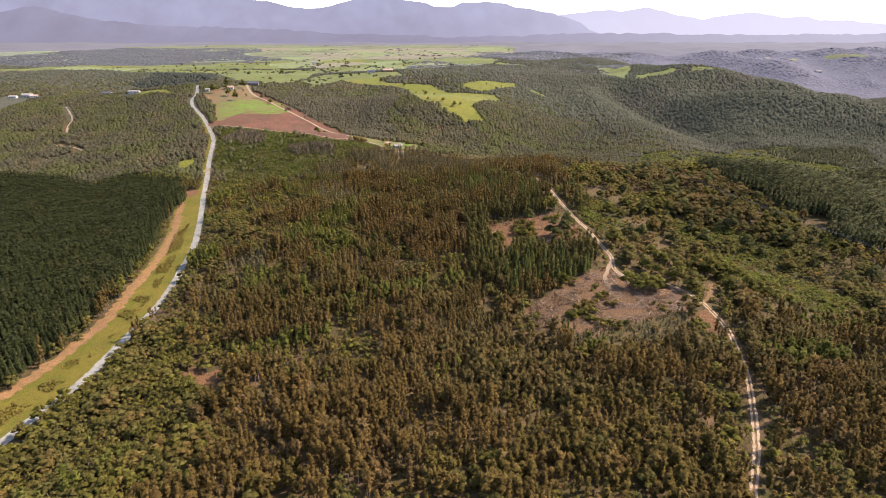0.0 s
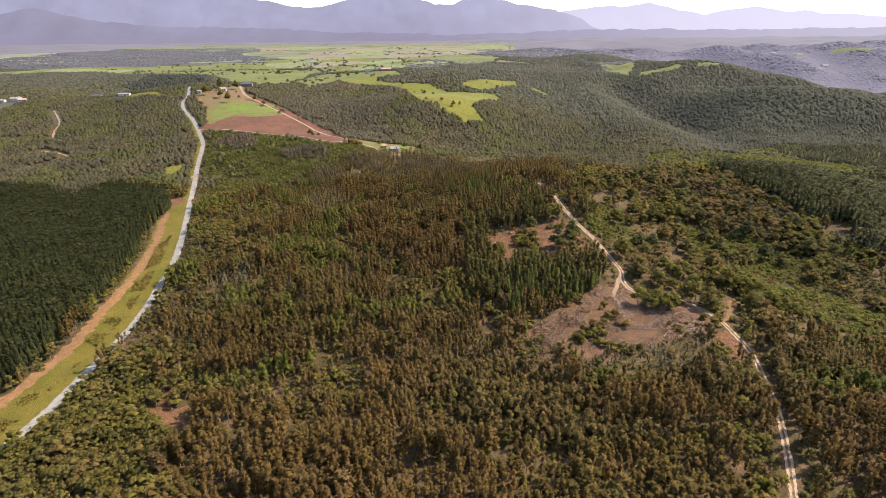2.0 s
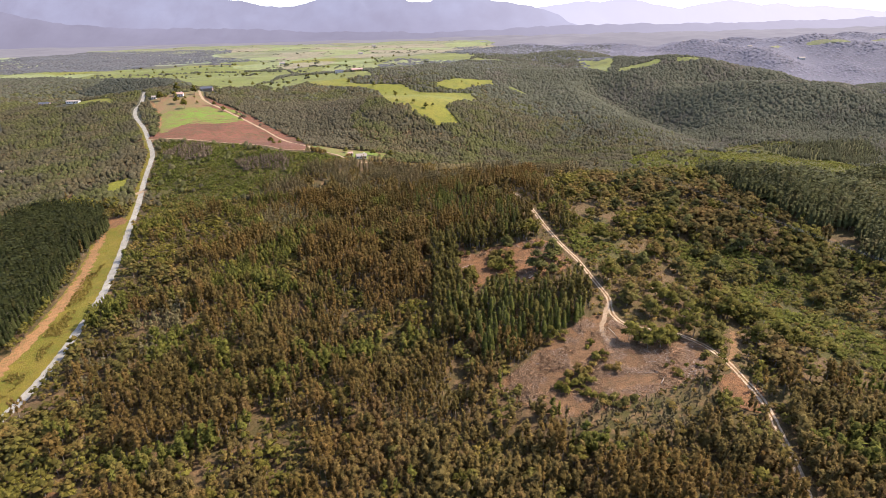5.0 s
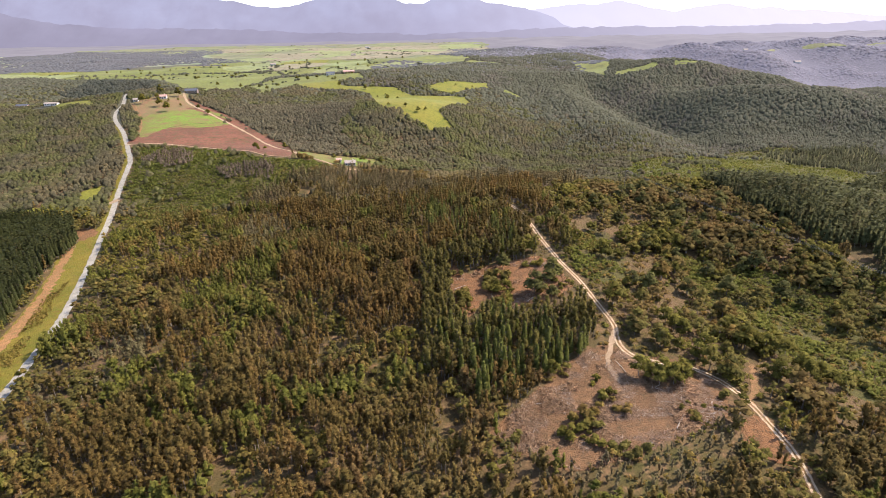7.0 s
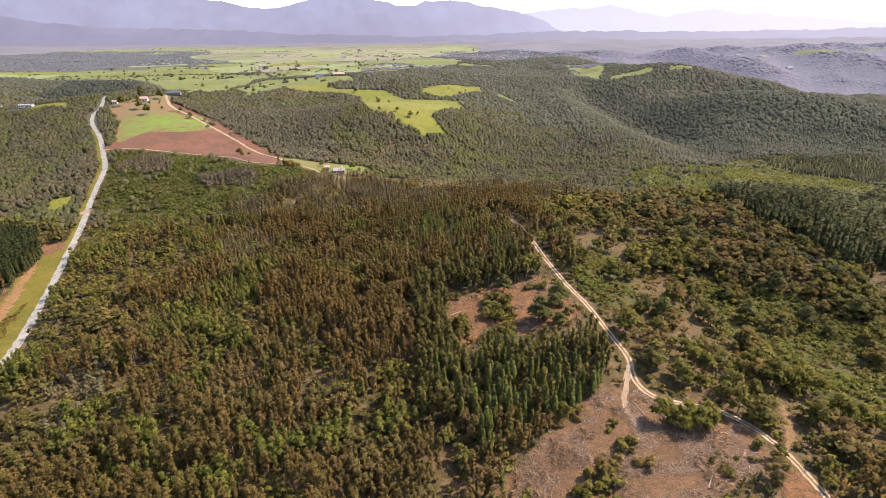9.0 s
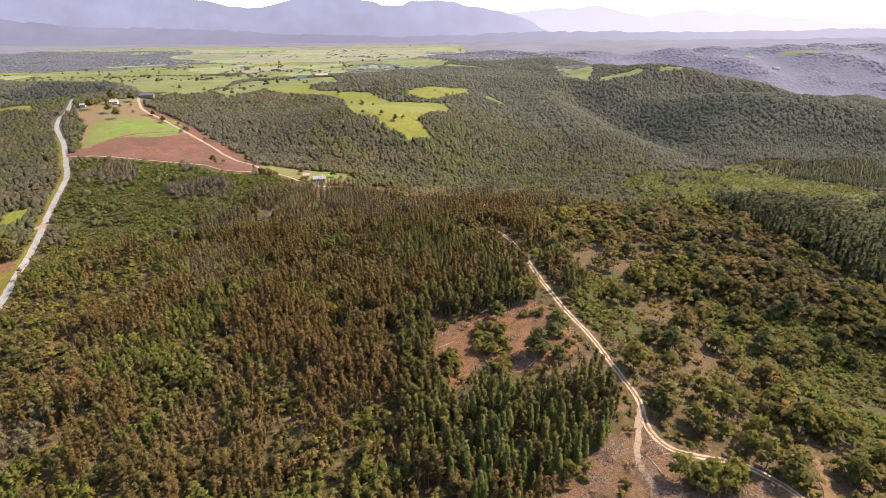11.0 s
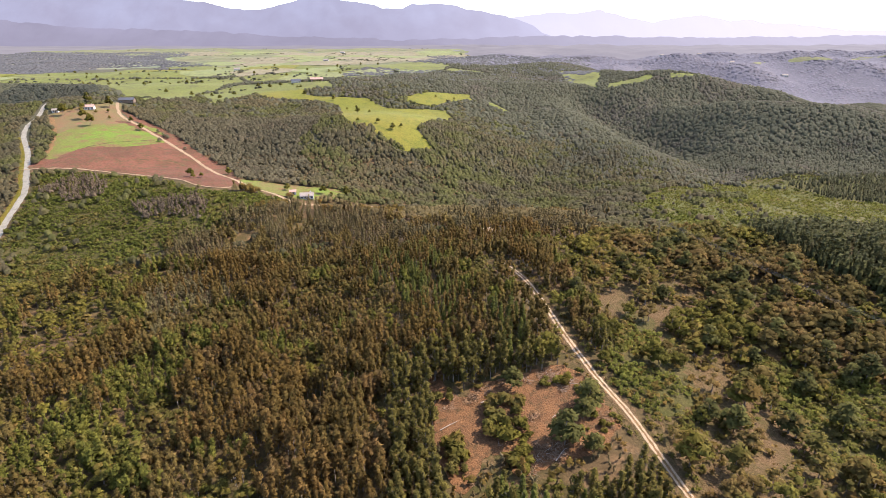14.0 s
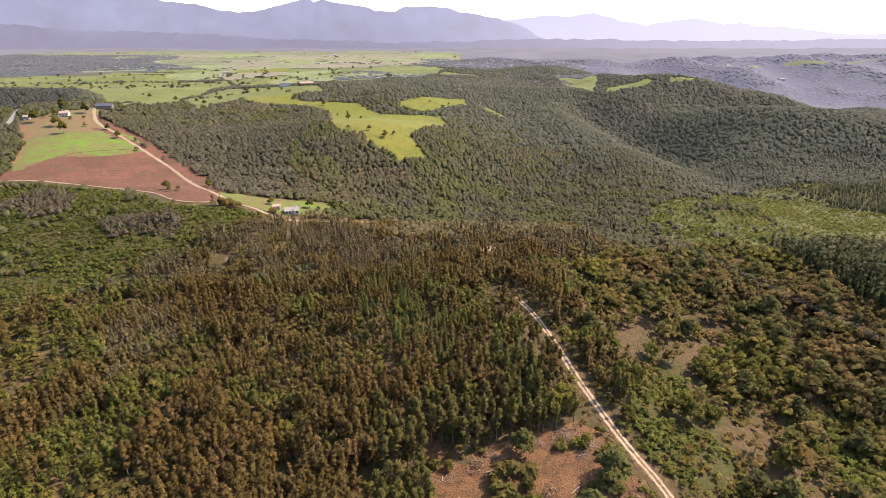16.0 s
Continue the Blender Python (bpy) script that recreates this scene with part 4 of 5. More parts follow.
BUSH_L = [(-131, 90), (-130, 126), (-128, 157), (-128, 194), (-122, 215), (-100, 200), (-88, 166), (-70, 136), (-79, 105), (-100, 80)]
GREY_PATCH = [(-104, 399), (-95, 430), (-72, 428), (-60, 391), (-79, 372)]
GREY_D = [(-128, 250), (-118, 285), (-104, 300), (-92, 270), (-98, 235), (-112, 225)]
GREY_B = [(-217, 549), (-196, 562), (-173, 524), (-192, 514)]
GREY_C = [(-137, 517), (-109, 513), (-98, 490), (-131, 485), (-145, 502)]
BAND = [(324, 662), (354, 648), (395, 616), (415, 566), (422, 532), (395, 501), (338, 501), (286, 495), (283, 554)]
DARK_ROW = [(384, 660), (442, 656), (516, 650), (430, 535), (416, 566), (400, 610)]
HOMES = [(-45, 537, 9), (-262, 778, 14), (-281, 738, 9), (-304, 724, 6), (-574, 772, 22), (-602, 770, 18), (-548, 778, 14), (-411, 745, 18), (-470, 782, 14), (1118, 1690, 18), (1015, 1790, 18)]
DARK_VALLEY = [(-520, 950), (-430, 900), (-360, 760), (-330, 745), (-345, 860), (-400, 1000), (-440, 1060), (-520, 1040)]
REGROWTH = [(30, 212), (44, 196), (58, 186), (86, 184), (106, 188), (113, 200), (106, 216), (96, 207), (84, 203), (70, 197), (54, 196), (42, 203)]
SAND_FRONT = [(63, 438), (79, 438), (80, 480), (63, 480)]
OPEN = [CLEAR_A, CLEAR_B, CLEAR_C, CLEAR_D, CLEAR_E, CLEAR_F, CLEAR_G, CLEAR_H, SAND_FRONT, BROWN, GREEN, TOP, BROWN_R, HOUSE_GREEN, LAWN, LAWN_B, FARM_GREEN]
OPEN_FAR = [FIELD_A, FIELD_A2, FIELD_C, FIELD_L, FIELD_BAND, FIELD_D, FIELD_E, FIELD_F, FIELD_G, FIELD_H, FIELD_I, FIELD_J, FIELD_K, FIELD_M, FAR_FIELDS, BROWN, GREEN, TOP, BROWN_R, HOUSE_GREEN, FARM_GREEN]


PLAIN_WOODS = [[(160, 2384), (425, 2187), (657, 2060), (379, 1200), (247, 1271), (105, 1515)],
               [(-74, 1338), (57, 1309), (185, 1231), (330, 1222), (301, 1115), (108, 1027), (41, 1063), (-65, 1206)],
               [(-1470, 2223), (-1466, 2474), (-1435, 2889), (-1147, 2828), (-859, 2665), (-741, 2362), (-775, 1981), (-816, 1873), (-681, 1440), (-977, 1501)]]


def free(x, y, far=False):
    """Places clear of roads, tracks, clearings and fields."""
    wx, wy = x + 3 * (chance(x, y, 7, 21) - 0.5), y + 3 * (chance(x, y, 7, 22) - 0.5)
    ok = off_line(x, y, ROAD) > 3.9
    for line, room in ((TRACK, 2.7), (SPUR, 2.0), (CLEARING_WAY, 2.0), (FIELD_ROAD, 4.5), (FIELD_TRACK, 6.5), (HOUSE_WAY, 4.5), (VALLEY_PATH, 5.0), (VALLEY_LANE, 4.5)):
        ok &= off_line(x, y, line) > room
    for outline in (OPEN_FAR if far else OPEN):
        ok &= ~inside(wx, wy, outline)
    for hx, hy, room in HOMES:
        ok &= np.hypot(x - hx, y - hy + 0.5 * room) > room
    return ok & ~inside(x, y, VERGE)


def some(mask, most, seed):
    """At most that many of the marked places, by chance."""
    at = np.random.default_rng(seed).permutation(np.nonzero(mask)[0])[:most]
    got = np.zeros(len(mask), bool)
    got[at] = True
    return got


# near woods, to the shoulder of the ridge
x, y = sown(-260, 330, 84, 445, 2.6, 1)
ok = free(x, y) & ~inside(x, y, PINES_L) & ~inside(x, y, PINES_END) & ~inside(x, y, PINES_R)
x, y = x[ok], y[ok]
wx, wy = x + 14 * (chance(x, y, 16, 31) - 0.5), y + 14 * (chance(x, y, 16, 32) - 0.5)
mood, gap_mood, dice = chance(x, y, 26, 41), chance(x, y, 11, 42), chance(x, y, 1.1, 43)
young = inside(wx, wy, PINES_Y) | inside(wx, wy, PINES_S) | inside(wx, wy, PINES_T)
low = inside(wx, wy, BRUSH) | inside(wx, wy, BRAMBLE) | inside(wx, wy, BRAMBLE_B) | inside(wx, wy, SHRUB_R)
grey = (inside(wx, wy, GREY_PATCH) | (inside(wx, wy, GREY_D) & (chance(x, y, 10, 156) > 0.4))) & ~young & (dice < 0.6)
leafy = inside(wx, wy, BUSH_L) | ((wx > 128) & (wy > 215)) | (wx + 0.12 * (y - 200) < -88)
bushy = np.where(inside(wx, wy, BUSH_L), 0.95, np.where(leafy, 0.7, 0.26)) + 0.8 * (mood - 0.5)
is_pine = young & (dice < 0.55) & (chance(x, y, 8, 49) > 0.25) & (off_line(x, y, TRACK) > 11)
low &= chance(x, y, 12, 45) > 0.3
low |= (off_line(x, y, TRACK) < 4.2) & (y > 222) & (dice > 0.25)
is_low = low & ~young
is_bush = ~(young & (dice < 0.66)) & ~low & ~grey & (chance(x, y, 6.5, 44) < bushy)
open_side = (wx > 92) & (wy > 205) & (wx < 215)
is_bush &= ~open_side | ((chance(x, y, 7, 46) > 0.45) & (dice < 0.33))
by_track = (off_line(x, y, TRACK) < np.where(x < np.interp(y, [222, 250, 300, 400], [112, 88, 85, 66]), np.where(y > 325, 6.0, 9.0), 5.0)) & (y > 222)
is_bush &= ~by_track | (dice < 0.12)
is_bush &= ~inside(wx, wy, BRAMBLE) | (dice < 0.1)
is_gum = ~by_track & ~(open_side & (chance(x, y, 9, 47) < np.where((wx > 132) & (wy > 270), 0.3, 0.62))) & ~(young & (dice < 0.55)) & ~low & ~grey & ~is_bush & (gap_mood > 0.15)
short = inside(wx, wy, REGROWTH)
before_clearing = inside(x, y + 13, CLEAR_A) & (dice > 0.14)
is_gum, is_bush, is_pine = is_gum & ~before_clearing, is_bush & ~before_clearing, is_pine & ~before_clearing
is_gum, is_bush, is_pine = is_gum & ~short, is_bush & ~short, is_pine & ~short
slope_broad = is_gum & open_side
is_gum &= ~open_side
pts = np.stack([x, y], 1)
thing_gum = some(is_gum & (x > 14) & (x < 112) & (y > 240) & (y < 330), 290, 1)
thing_pine = some(is_pine & (inside(x, y, PINES_Y) | inside(x, y, PINES_T)), 150, 2)
thing_bush = some(is_bush & (x > 55) & (x < 155) & (y > 225) & (y < 350) & (dice < 0.45), 220, 3)
gum_spots, pine_spots, bush_spots = pts[thing_gum], pts[thing_pine], pts[thing_bush]
kinds = chance(x, y, 23, 141) + 0.4 * (chance(x, y, 8, 142) - 0.5)
green_side = (1 - ease((wx + 70) / 50)) * ease((wy - 215) / 40)
soft = is_gum & ~thing_gum & (kinds > 0.55 - 0.2 * ease((x - 0) / 60) * (1 - ease((y - 215) / 50)) - 0.22 * green_side)
green = soft & ((y > 180 + 40 * (mood - 0.5)) | (x < -70)) & (chance(x, y, 17, 151) > 0.52 - 0.22 * green_side) & (dice < 0.9)
green |= is_gum & ~thing_gum & inside(wx, wy, BUSH_L)
soft |= green
rust = is_gum & ~thing_gum & ~soft & (chance(x, y, 9, 152) > 0.76)
dry = is_gum & ~soft & ~rust & ((y < 195 + 40 * (mood - 0.5)) | (kinds < 0.22))
tall = open_side & (chance(x, y, 15, 143) > 0.55) & (dice < 0.16) & ~inside(wx, wy, BRAMBLE)
stand("gum_woodland", gum_shape, M_GUM, pts[is_gum & ~thing_gum & ~dry & ~soft & ~rust], 68, 0.27, 0.65, 1.35, 11, "dense slender gum trees with brownish olive leaves", "woodland", swell=17.0)
stand("dry_gum_woodland", gum_shape, M_GUMDRY, pts[dry & ~thing_gum], 68, 0.27, 0.65, 1.35, 51, "dense gum trees with dry orange-brown leaves", "woodland", swell=15.0)
stand("wattle_thicket", wattle_shape, M_KHAKI, pts[soft & ~green & (y > 150)], 66, 0.27, 0.6, 1.45, 55, "khaki wattle saplings crowded among the gums", "woodland", squeeze=0.3, swell=14.0)
stand("green_wattles", wattle_shape, M_GREENWATTLE, pts[green], 66, 0.27, 0.6, 1.45, 59, "green wattle saplings in groves among the gums", "woodland", squeeze=0.3, swell=12.0)
stand("rusty_trees", wattle_shape, M_RUST, pts[rust & (dice < 0.75)], 66, 0.27, 0.6, 1.5, 60, "rust-brown drying trees among the gums", "woodland", squeeze=0.3)
stand("wattle_thicket", wattle_shape, M_UNDER, pts[soft & ~green & (y <= 150)], 66, 0.27, 0.6, 1.45, 56, "brownish wattle saplings crowded among the gums", "woodland", squeeze=0.3)
stand("slope_trees", oak_shape, M_BUSH, pts[tall], 150, 0.42, 0.7, 1.6, 57, "tall rounded dark trees on the open slope", "woodland")
stand("slope_trees", bush_shape, M_KHAKI, pts[slope_broad & (dice < np.where(wx > 132, 0.5, 0.3)) & (mood > 0.56)], 76, 0.3, 0.75, 1.75, 66, "broad khaki trees scattered over the open slope", "woodland", squeeze=0.25)
stand("regrowth", wattle_shape, M_REGROWTH, pts[(short & (dice < 0.75)) | (before_clearing & (dice < 0.5))], 56, 0.26, 0.28, 0.62, 67, "soft greyish regrowth beside the clearings", "woodland", squeeze=0.3)
stand("slope_trees", bush_shape, M_BUSH, pts[slope_broad & (dice < np.where(wx > 132, 0.6, 0.4)) & (mood <= 0.56)], 70, 0.3, 0.7, 1.6, 68, "rounded green trees on the open slope", "woodland", squeeze=0.25)
stand("young_pines", pine_shape, M_SPRUCE, pts[is_pine & ~thing_pine], 80, 0.45, 0.4, 0.85, 12, "young dark green pines among the gums", "woodland")
stand("native_bush", bush_shape, M_BUSH, pts[is_bush & (dice < np.where(inside(wx, wy, BUSH_L), 0.85, 0.45)) & ~thing_bush], 42, 0.38, 0.45, 1.3, 13, "rounded green broad-leaved trees and bushes", "woodland")
stand("pale_saplings", wattle_shape, M_PALESAP, pts[grey], 60, 0.27, 0.5, 1.0, 69, "soft pale grey-green saplings in a patch", "woodland", squeeze=0.3)
stand("grey_saplings", twig_shape, M_GREY, pts[is_gum & (dice > 0.93)], 46, 0.06, 0.7, 1.3, 14, "leafless grey saplings", "woodland")
in_bramble = is_low & (inside(wx, wy, BRAMBLE) | inside(wx, wy, BRAMBLE_B))
stand("bramble_thicket", mat_shape, M_BRAMBLE, pts[in_bramble], 34, 0.32, 0.4, 1.5, 64, "light green bramble thicket on the slope", "scrub")
stand("low_scrub", mat_shape, M_SHRUB, pts[(is_low & ~in_bramble) | (is_bush & (dice > 0.8)) | (~young & (gap_mood < 0.1)) | (open_side & ~is_bush & ~is_gum & ~young & (gap_mood > 0.55) & (dice < 0.6))], 25, 0.36, 0.3, 1.6, 15, "low bright green scrub", "scrub")

# undergrowth
x, y = sown(-140, 200, 84, 400, 5.6, 2)
ok = free(x, y) & (chance(x, y, 9, 51) > 0.2)
stand("undergrowth", mat_shape, M_UNDER, np.stack([x, y], 1)[ok], 12, 0.46, 0.5, 1.5, 16, "low dark undergrowth between the trunks", "undergrowth")

# pine plantations in rows
x, y = sown(-480, -150, 100, 470, 2.75, 3, True)
ok = inside(x, y, PINES_L) | inside(x, y, PINES_END)
edge_pine = some(ok & (off_line(x, y, PINES_L[:9]) < 5) & (y < 380) & (y > 130), 140, 4)
stand("pine_plantation", pine_shape, M_PINE, np.stack([x, y], 1)[ok & ~edge_pine], 24, 0.62, 0.85, 1.12, 17, "dense dark green pine plantation in rows", "plantation")
edge_pines = np.stack([x, y], 1)[edge_pine]
x, y = sown(190, 440, 260, 560, 3.3, 4, True)
ok = inside(x, y, PINES_R)
ok &= (chance(x, y, 9, 65) > 0.2) & ~inside(x, y, SHRUB_R)
stand("pine_plantation", pine_shape, M_SLOPEPINE, np.stack([x, y], 1)[ok], 36, 0.75, 0.7, 1.2, 18, "dark green pine plantation on the slope", "plantation")

# woods of the middle distance
def shoulder(x, y):
    """The near shoulder of the ridge, with a frayed far edge."""
    return (y + 50 * (chance(x, y, 34, 144) - 0.5) + 24 * (chance(x, y, 8, 145) - 0.5) < 520) & (x + 30 * (chance(x, y, 20, 146) - 0.5) > -165) & (x + 50 * (chance(x, y, 20, 147) - 0.5) < 140)


x, y = sown(-540, 640, 440, 760, 3.3, 5)
ok = free(x, y, True) & (~inside(x, y, PINES_R) | inside(x, y, SHRUB_R)) & ~inside(x, y, PINES_L) & ~inside(x, y, LAWN) & ~inside(x, y, LAWN_B) & ~inside(x, y, CLEAR_D)
x, y = x[ok], y[ok]
wx, wy = x + 20 * (chance(x, y, 22, 61) - 0.5), y + 20 * (chance(x, y, 22, 62) - 0.5)
low = inside(wx, wy, BRUSH) | (inside(wx, wy, SHRUB_R) & (chance(x, y, 30, 68) + 0.003 * (520 - y) > 0.2))
low |= inside(wx, wy, BAND)
row = inside(wx, wy, DARK_ROW)
low &= ~row
grey = inside(wx, wy, GREY_B) | inside(wx, wy, GREY_C)
gums = ~low & ~grey & (((wx > -160) & (wx < 140) & (wy < 540)) | ((wx < -60) & (wx > -200) & (y > 560)))
dice = chance(x, y, 1.3, 63)
pts = np.stack([x, y], 1)
bright = low & (inside(wx, wy, BAND) | (inside(wx, wy, SHRUB_R) & (chance(x, y, 26, 155) > 0.42)))
stand("bramble_thicket", mat_shape, M_BRAMBLE, pts[bright & (dice < 0.8)], 14, 0.45, 0.4, 1.3, 65, "bright yellow-green scrub on the hillside", "scrub")
stand("low_scrub", mat_shape, M_SCRUBLEAF, pts[low & ~bright & (dice < np.where(x < 0, 0.92, 0.78))], 24, 0.5, 0.4, 1.5, 19, "low bright green scrub with shrubs", "scrub")
stand("grey_thicket", wood_shape, M_BARE, pts[grey & (dice < 0.6)], 26, 0.4, 0.4, 0.8, 52, "brownish bare thicket in the scrub", "woodland")
stand("grey_saplings", wattle_shape, M_BARE, pts[grey], 50, 0.3, 0.5, 0.95, 20, "thicket of bare grey saplings", "woodland")
pale = gums & (y > 545)
near_gum = gums & ~pale & (dice < 0.93) & ~shoulder(x, y)
stand("gum_woodland", wood_shape, M_GUM, pts[near_gum & (chance(x, y, 16, 64) < 0.42)], 18, 0.45, 0.6, 1.4, 21, "dense gum wood on the ridge", "woodland", squeeze=0.3)
stand("grey_woodland", wood_shape, M_GREYWOOD, pts[near_gum & (chance(x, y, 16, 64) >= 0.42)], 18, 0.45, 0.6, 1.4, 27, "dull brownish wood on the ridge", "woodland", squeeze=0.3)
stand("grey_woodland", wood_shape, M_FIELDWOOD, pts[pale & (dice < 0.95)], 14, 0.45, 0.5, 1.15, 26, "greyish wood of slender trees beside the field", "woodland")
stand("dark_woodland", pine_shape, M_ROWPINE, pts[row & (dice < 0.7)], 30, 0.55, 0.4, 0.8, 62, "row of dark green pines behind the scrub", "woodland")
mixed = ~row & ~grey & ~gums & ~shoulder(x, y) & np.where(low, (dice > 0.85) & ~inside(wx, wy, BAND), dice < 0.88)
# share of haze-greyed trees grows with distance and towards the sun
hazed = mixed & ~low & (dice < 0.88 * ease((y - 740 + 1.1 * np.clip(x, 0, 400)) / 420))
stand("mixed_woodland", wood_shape, M_HILL, pts[hazed], 6, 0.5, 0.5, 1.2, 61, "broad-leaved hillside trees with haze-greyed leaves", "woodland", drape=True)
stand("mixed_woodland", wood_shape, M_WOOD, pts[mixed & ~hazed], 8, 0.5, 0.5, 1.2, 22, "closed canopy of dull green broad-leaved trees", "woodland", drape=True)

x, y = sown(-240, -60, 430, 580, 2.6, 13)
ok = inside(x, y, BRUSH) & free(x, y, True) & ~inside(x, y, GREY_B) & ~inside(x, y, GREY_C) & (chance(x, y, 12, 154) > 0.25)
stand("low_scrub", mat_shape, M_SCRUBLEAF, np.stack([x, y], 1)[ok], 22, 0.36, 0.3, 0.95, 63, "dense low green scrub below the brown field", "scrub")
x, y = sown(-190, 180, 445, 575, 3.0, 11)
ok = free(x, y, True) & shoulder(x, y) & ~inside(x, y, CLEAR_D) & ~inside(x, y, SAND_FRONT) & ~inside(x, y, BRUSH) & ~inside(x, y, SHRUB_R)
x, y = x[ok], y[ok]
pts, blend_in = np.stack([x, y], 1), chance(x, y, 14, 66)
stand("wattle_thicket", wattle_shape, M_KHAKI, pts[(blend_in > 0.3) & (blend_in < 0.5)], 26, 0.5, 0.6, 1.2, 58, "khaki wattle saplings on the shoulder of the ridge", "woodland")
stand("gum_woodland", gum_shape, M_GREYWOOD, pts[blend_in >= 0.5], 26, 0.45, 0.45, 1.2, 53, "dense gum wood on the shoulder of the ridge", "woodland")
stand("mixed_woodland", wood_shape, M_WOOD, pts[(blend_in <= 0.3) & (chance(x, y, 1.4, 67) < 0.4)], 24, 0.7, 0.6, 1.2, 54, "green broad-leaved trees among the gums", "woodland")

# far woods
x, y = sown(-1150, 1150, 760, 1420, 5.0, 6)
ok = free(x, y, True) & (chance(x, y, 5, 71) > 0.05)
x, y = x[ok], y[ok]
pts, dice = np.stack([x, y], 1), chance(x, y, 2.3, 72)
dark = inside(x + 30 * (chance(x, y, 40, 73) - 0.5), y, DARK_VALLEY)
# more of the haze-greyed leaves the farther off and further right
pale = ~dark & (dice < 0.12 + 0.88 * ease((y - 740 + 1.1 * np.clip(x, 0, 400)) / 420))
stand("far_woodland", dome_shape, M_HILL, pts[pale], 1, 0.9, 0.5, 1.4, 23, "far closed canopy of woodland greyed with painted haze", "woodland", drape=True)
stand("far_woodland", dome_shape, M_WOOD, pts[~pale & ~dark], 3, 0.9, 0.55, 1.3, 28, "far closed canopy of dull green woodland", "woodland", drape=True)
# ravine trees: the shade is in the dark leaf colour
stand("dark_woodland", dome_shape, M_SHADYWOOD, pts[dark], 3, 1.0, 0.65, 1.3, 29, "valley wood with shade painted into its leaves", "woodland", drape=True)
x, y = sown(-1500, 1900, 1420, 2300, 11.8, 7)
ok = free(x, y, True) & (chance(x, y, 210, 81) > 0.2)
east = x > 150
# both distant woods get their haze from the leaf colour
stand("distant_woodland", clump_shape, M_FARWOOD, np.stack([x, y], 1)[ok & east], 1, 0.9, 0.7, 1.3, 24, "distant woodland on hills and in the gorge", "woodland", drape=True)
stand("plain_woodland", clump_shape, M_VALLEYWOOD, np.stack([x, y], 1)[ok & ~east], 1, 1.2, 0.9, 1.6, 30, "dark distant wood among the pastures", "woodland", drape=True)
x, y = sown(-1700, 900, 1000, 2700, 11.0, 14)
ok = np.zeros(len(x), bool)
for outline in PLAIN_WOODS:
    ok |= inside(x + 60 * (chance(x, y, 70, 157) - 0.5), y + 60 * (chance(x, y, 70, 158) - 0.5), outline)
ok &= chance(x, y, 30, 159) > 0.15
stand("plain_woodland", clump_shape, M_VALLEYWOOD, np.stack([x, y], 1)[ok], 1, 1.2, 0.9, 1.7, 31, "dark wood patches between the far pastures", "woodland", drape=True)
x, y = sown(-1600, 420, 1000, 4300, 26.0, 8)
lanes = np.minimum(np.abs(np.sin(x / 160 + 0.5 * np.sin(y / 300))), np.abs(np.sin(y / 190 + 0.4 * np.sin(x / 210))))
ok = np.zeros(len(x), bool)
for outline in (FAR_FIELDS, FIELD_L, FIELD_D, FIELD_BAND, FIELD_C):
    ok |= inside(x, y, outline)
ok &= (lanes < 0.08) & (chance(x, y, 90, 91) > 0.68) | (chance(x, y, 120, 92) > 0.92) & ok
rng = np.random.default_rng(93)
rows = [np.stack([x, y], 1)[ok]]
for line, every, spread in (([(-288, 850), (-313, 989), (-325, 1162), (-291, 1239)], 7, 4), ([(-323, 1040), (-241, 962), (-208, 971), (-180, 1010)], 9, 6), ([(-657, 1161), (-617, 1219), (-519, 1240)], 12, 8),
                            ([(-244, 1206), (-208, 1268), (-223, 1395), (-301, 1536)], 14, 10), ([(-488, 1629), (-445, 1618), (-388, 1553)], 5, 9), ([(-318, 1290), (-314, 1353), (-300, 1400), (-274, 1443)], 7, 12),
                            ([(-140, 985), (-70, 1030), (-40, 1110)], 6, 7), ([(-88, 1330), (-30, 1200), (10, 1140)], 9, 14)):
    along = np.array([(p.x, p.y) for p in smooth([(*c, 0) for c in line], every)])
    rows.append(along + rng.normal(0, spread, along.shape))
for outline in far_plots:
    for a, b in ((0, 1), (1, 2)):
        if rng.uniform() < 0.42:
            ends, many = np.array([outline[a], outline[b]], float), rng.integers(5, 16)
            along = ends[0] + (ends[1] - ends[0]) * np.sort(rng.uniform(0, 1, many))[:, None]
            rows.append(along + rng.normal(0, 4, along.shape))
    if rng.uniform() < 0.2:
        rows.append(np.array(outline).mean(0) + rng.normal(0, 22, (rng.integers(4, 22), 2)))
hedge = np.concatenate(rows)
hedge = hedge[chance(hedge[:, 0], hedge[:, 1], 60, 160) > 0.42]
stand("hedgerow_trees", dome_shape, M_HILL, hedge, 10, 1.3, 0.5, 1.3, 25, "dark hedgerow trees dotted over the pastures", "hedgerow")


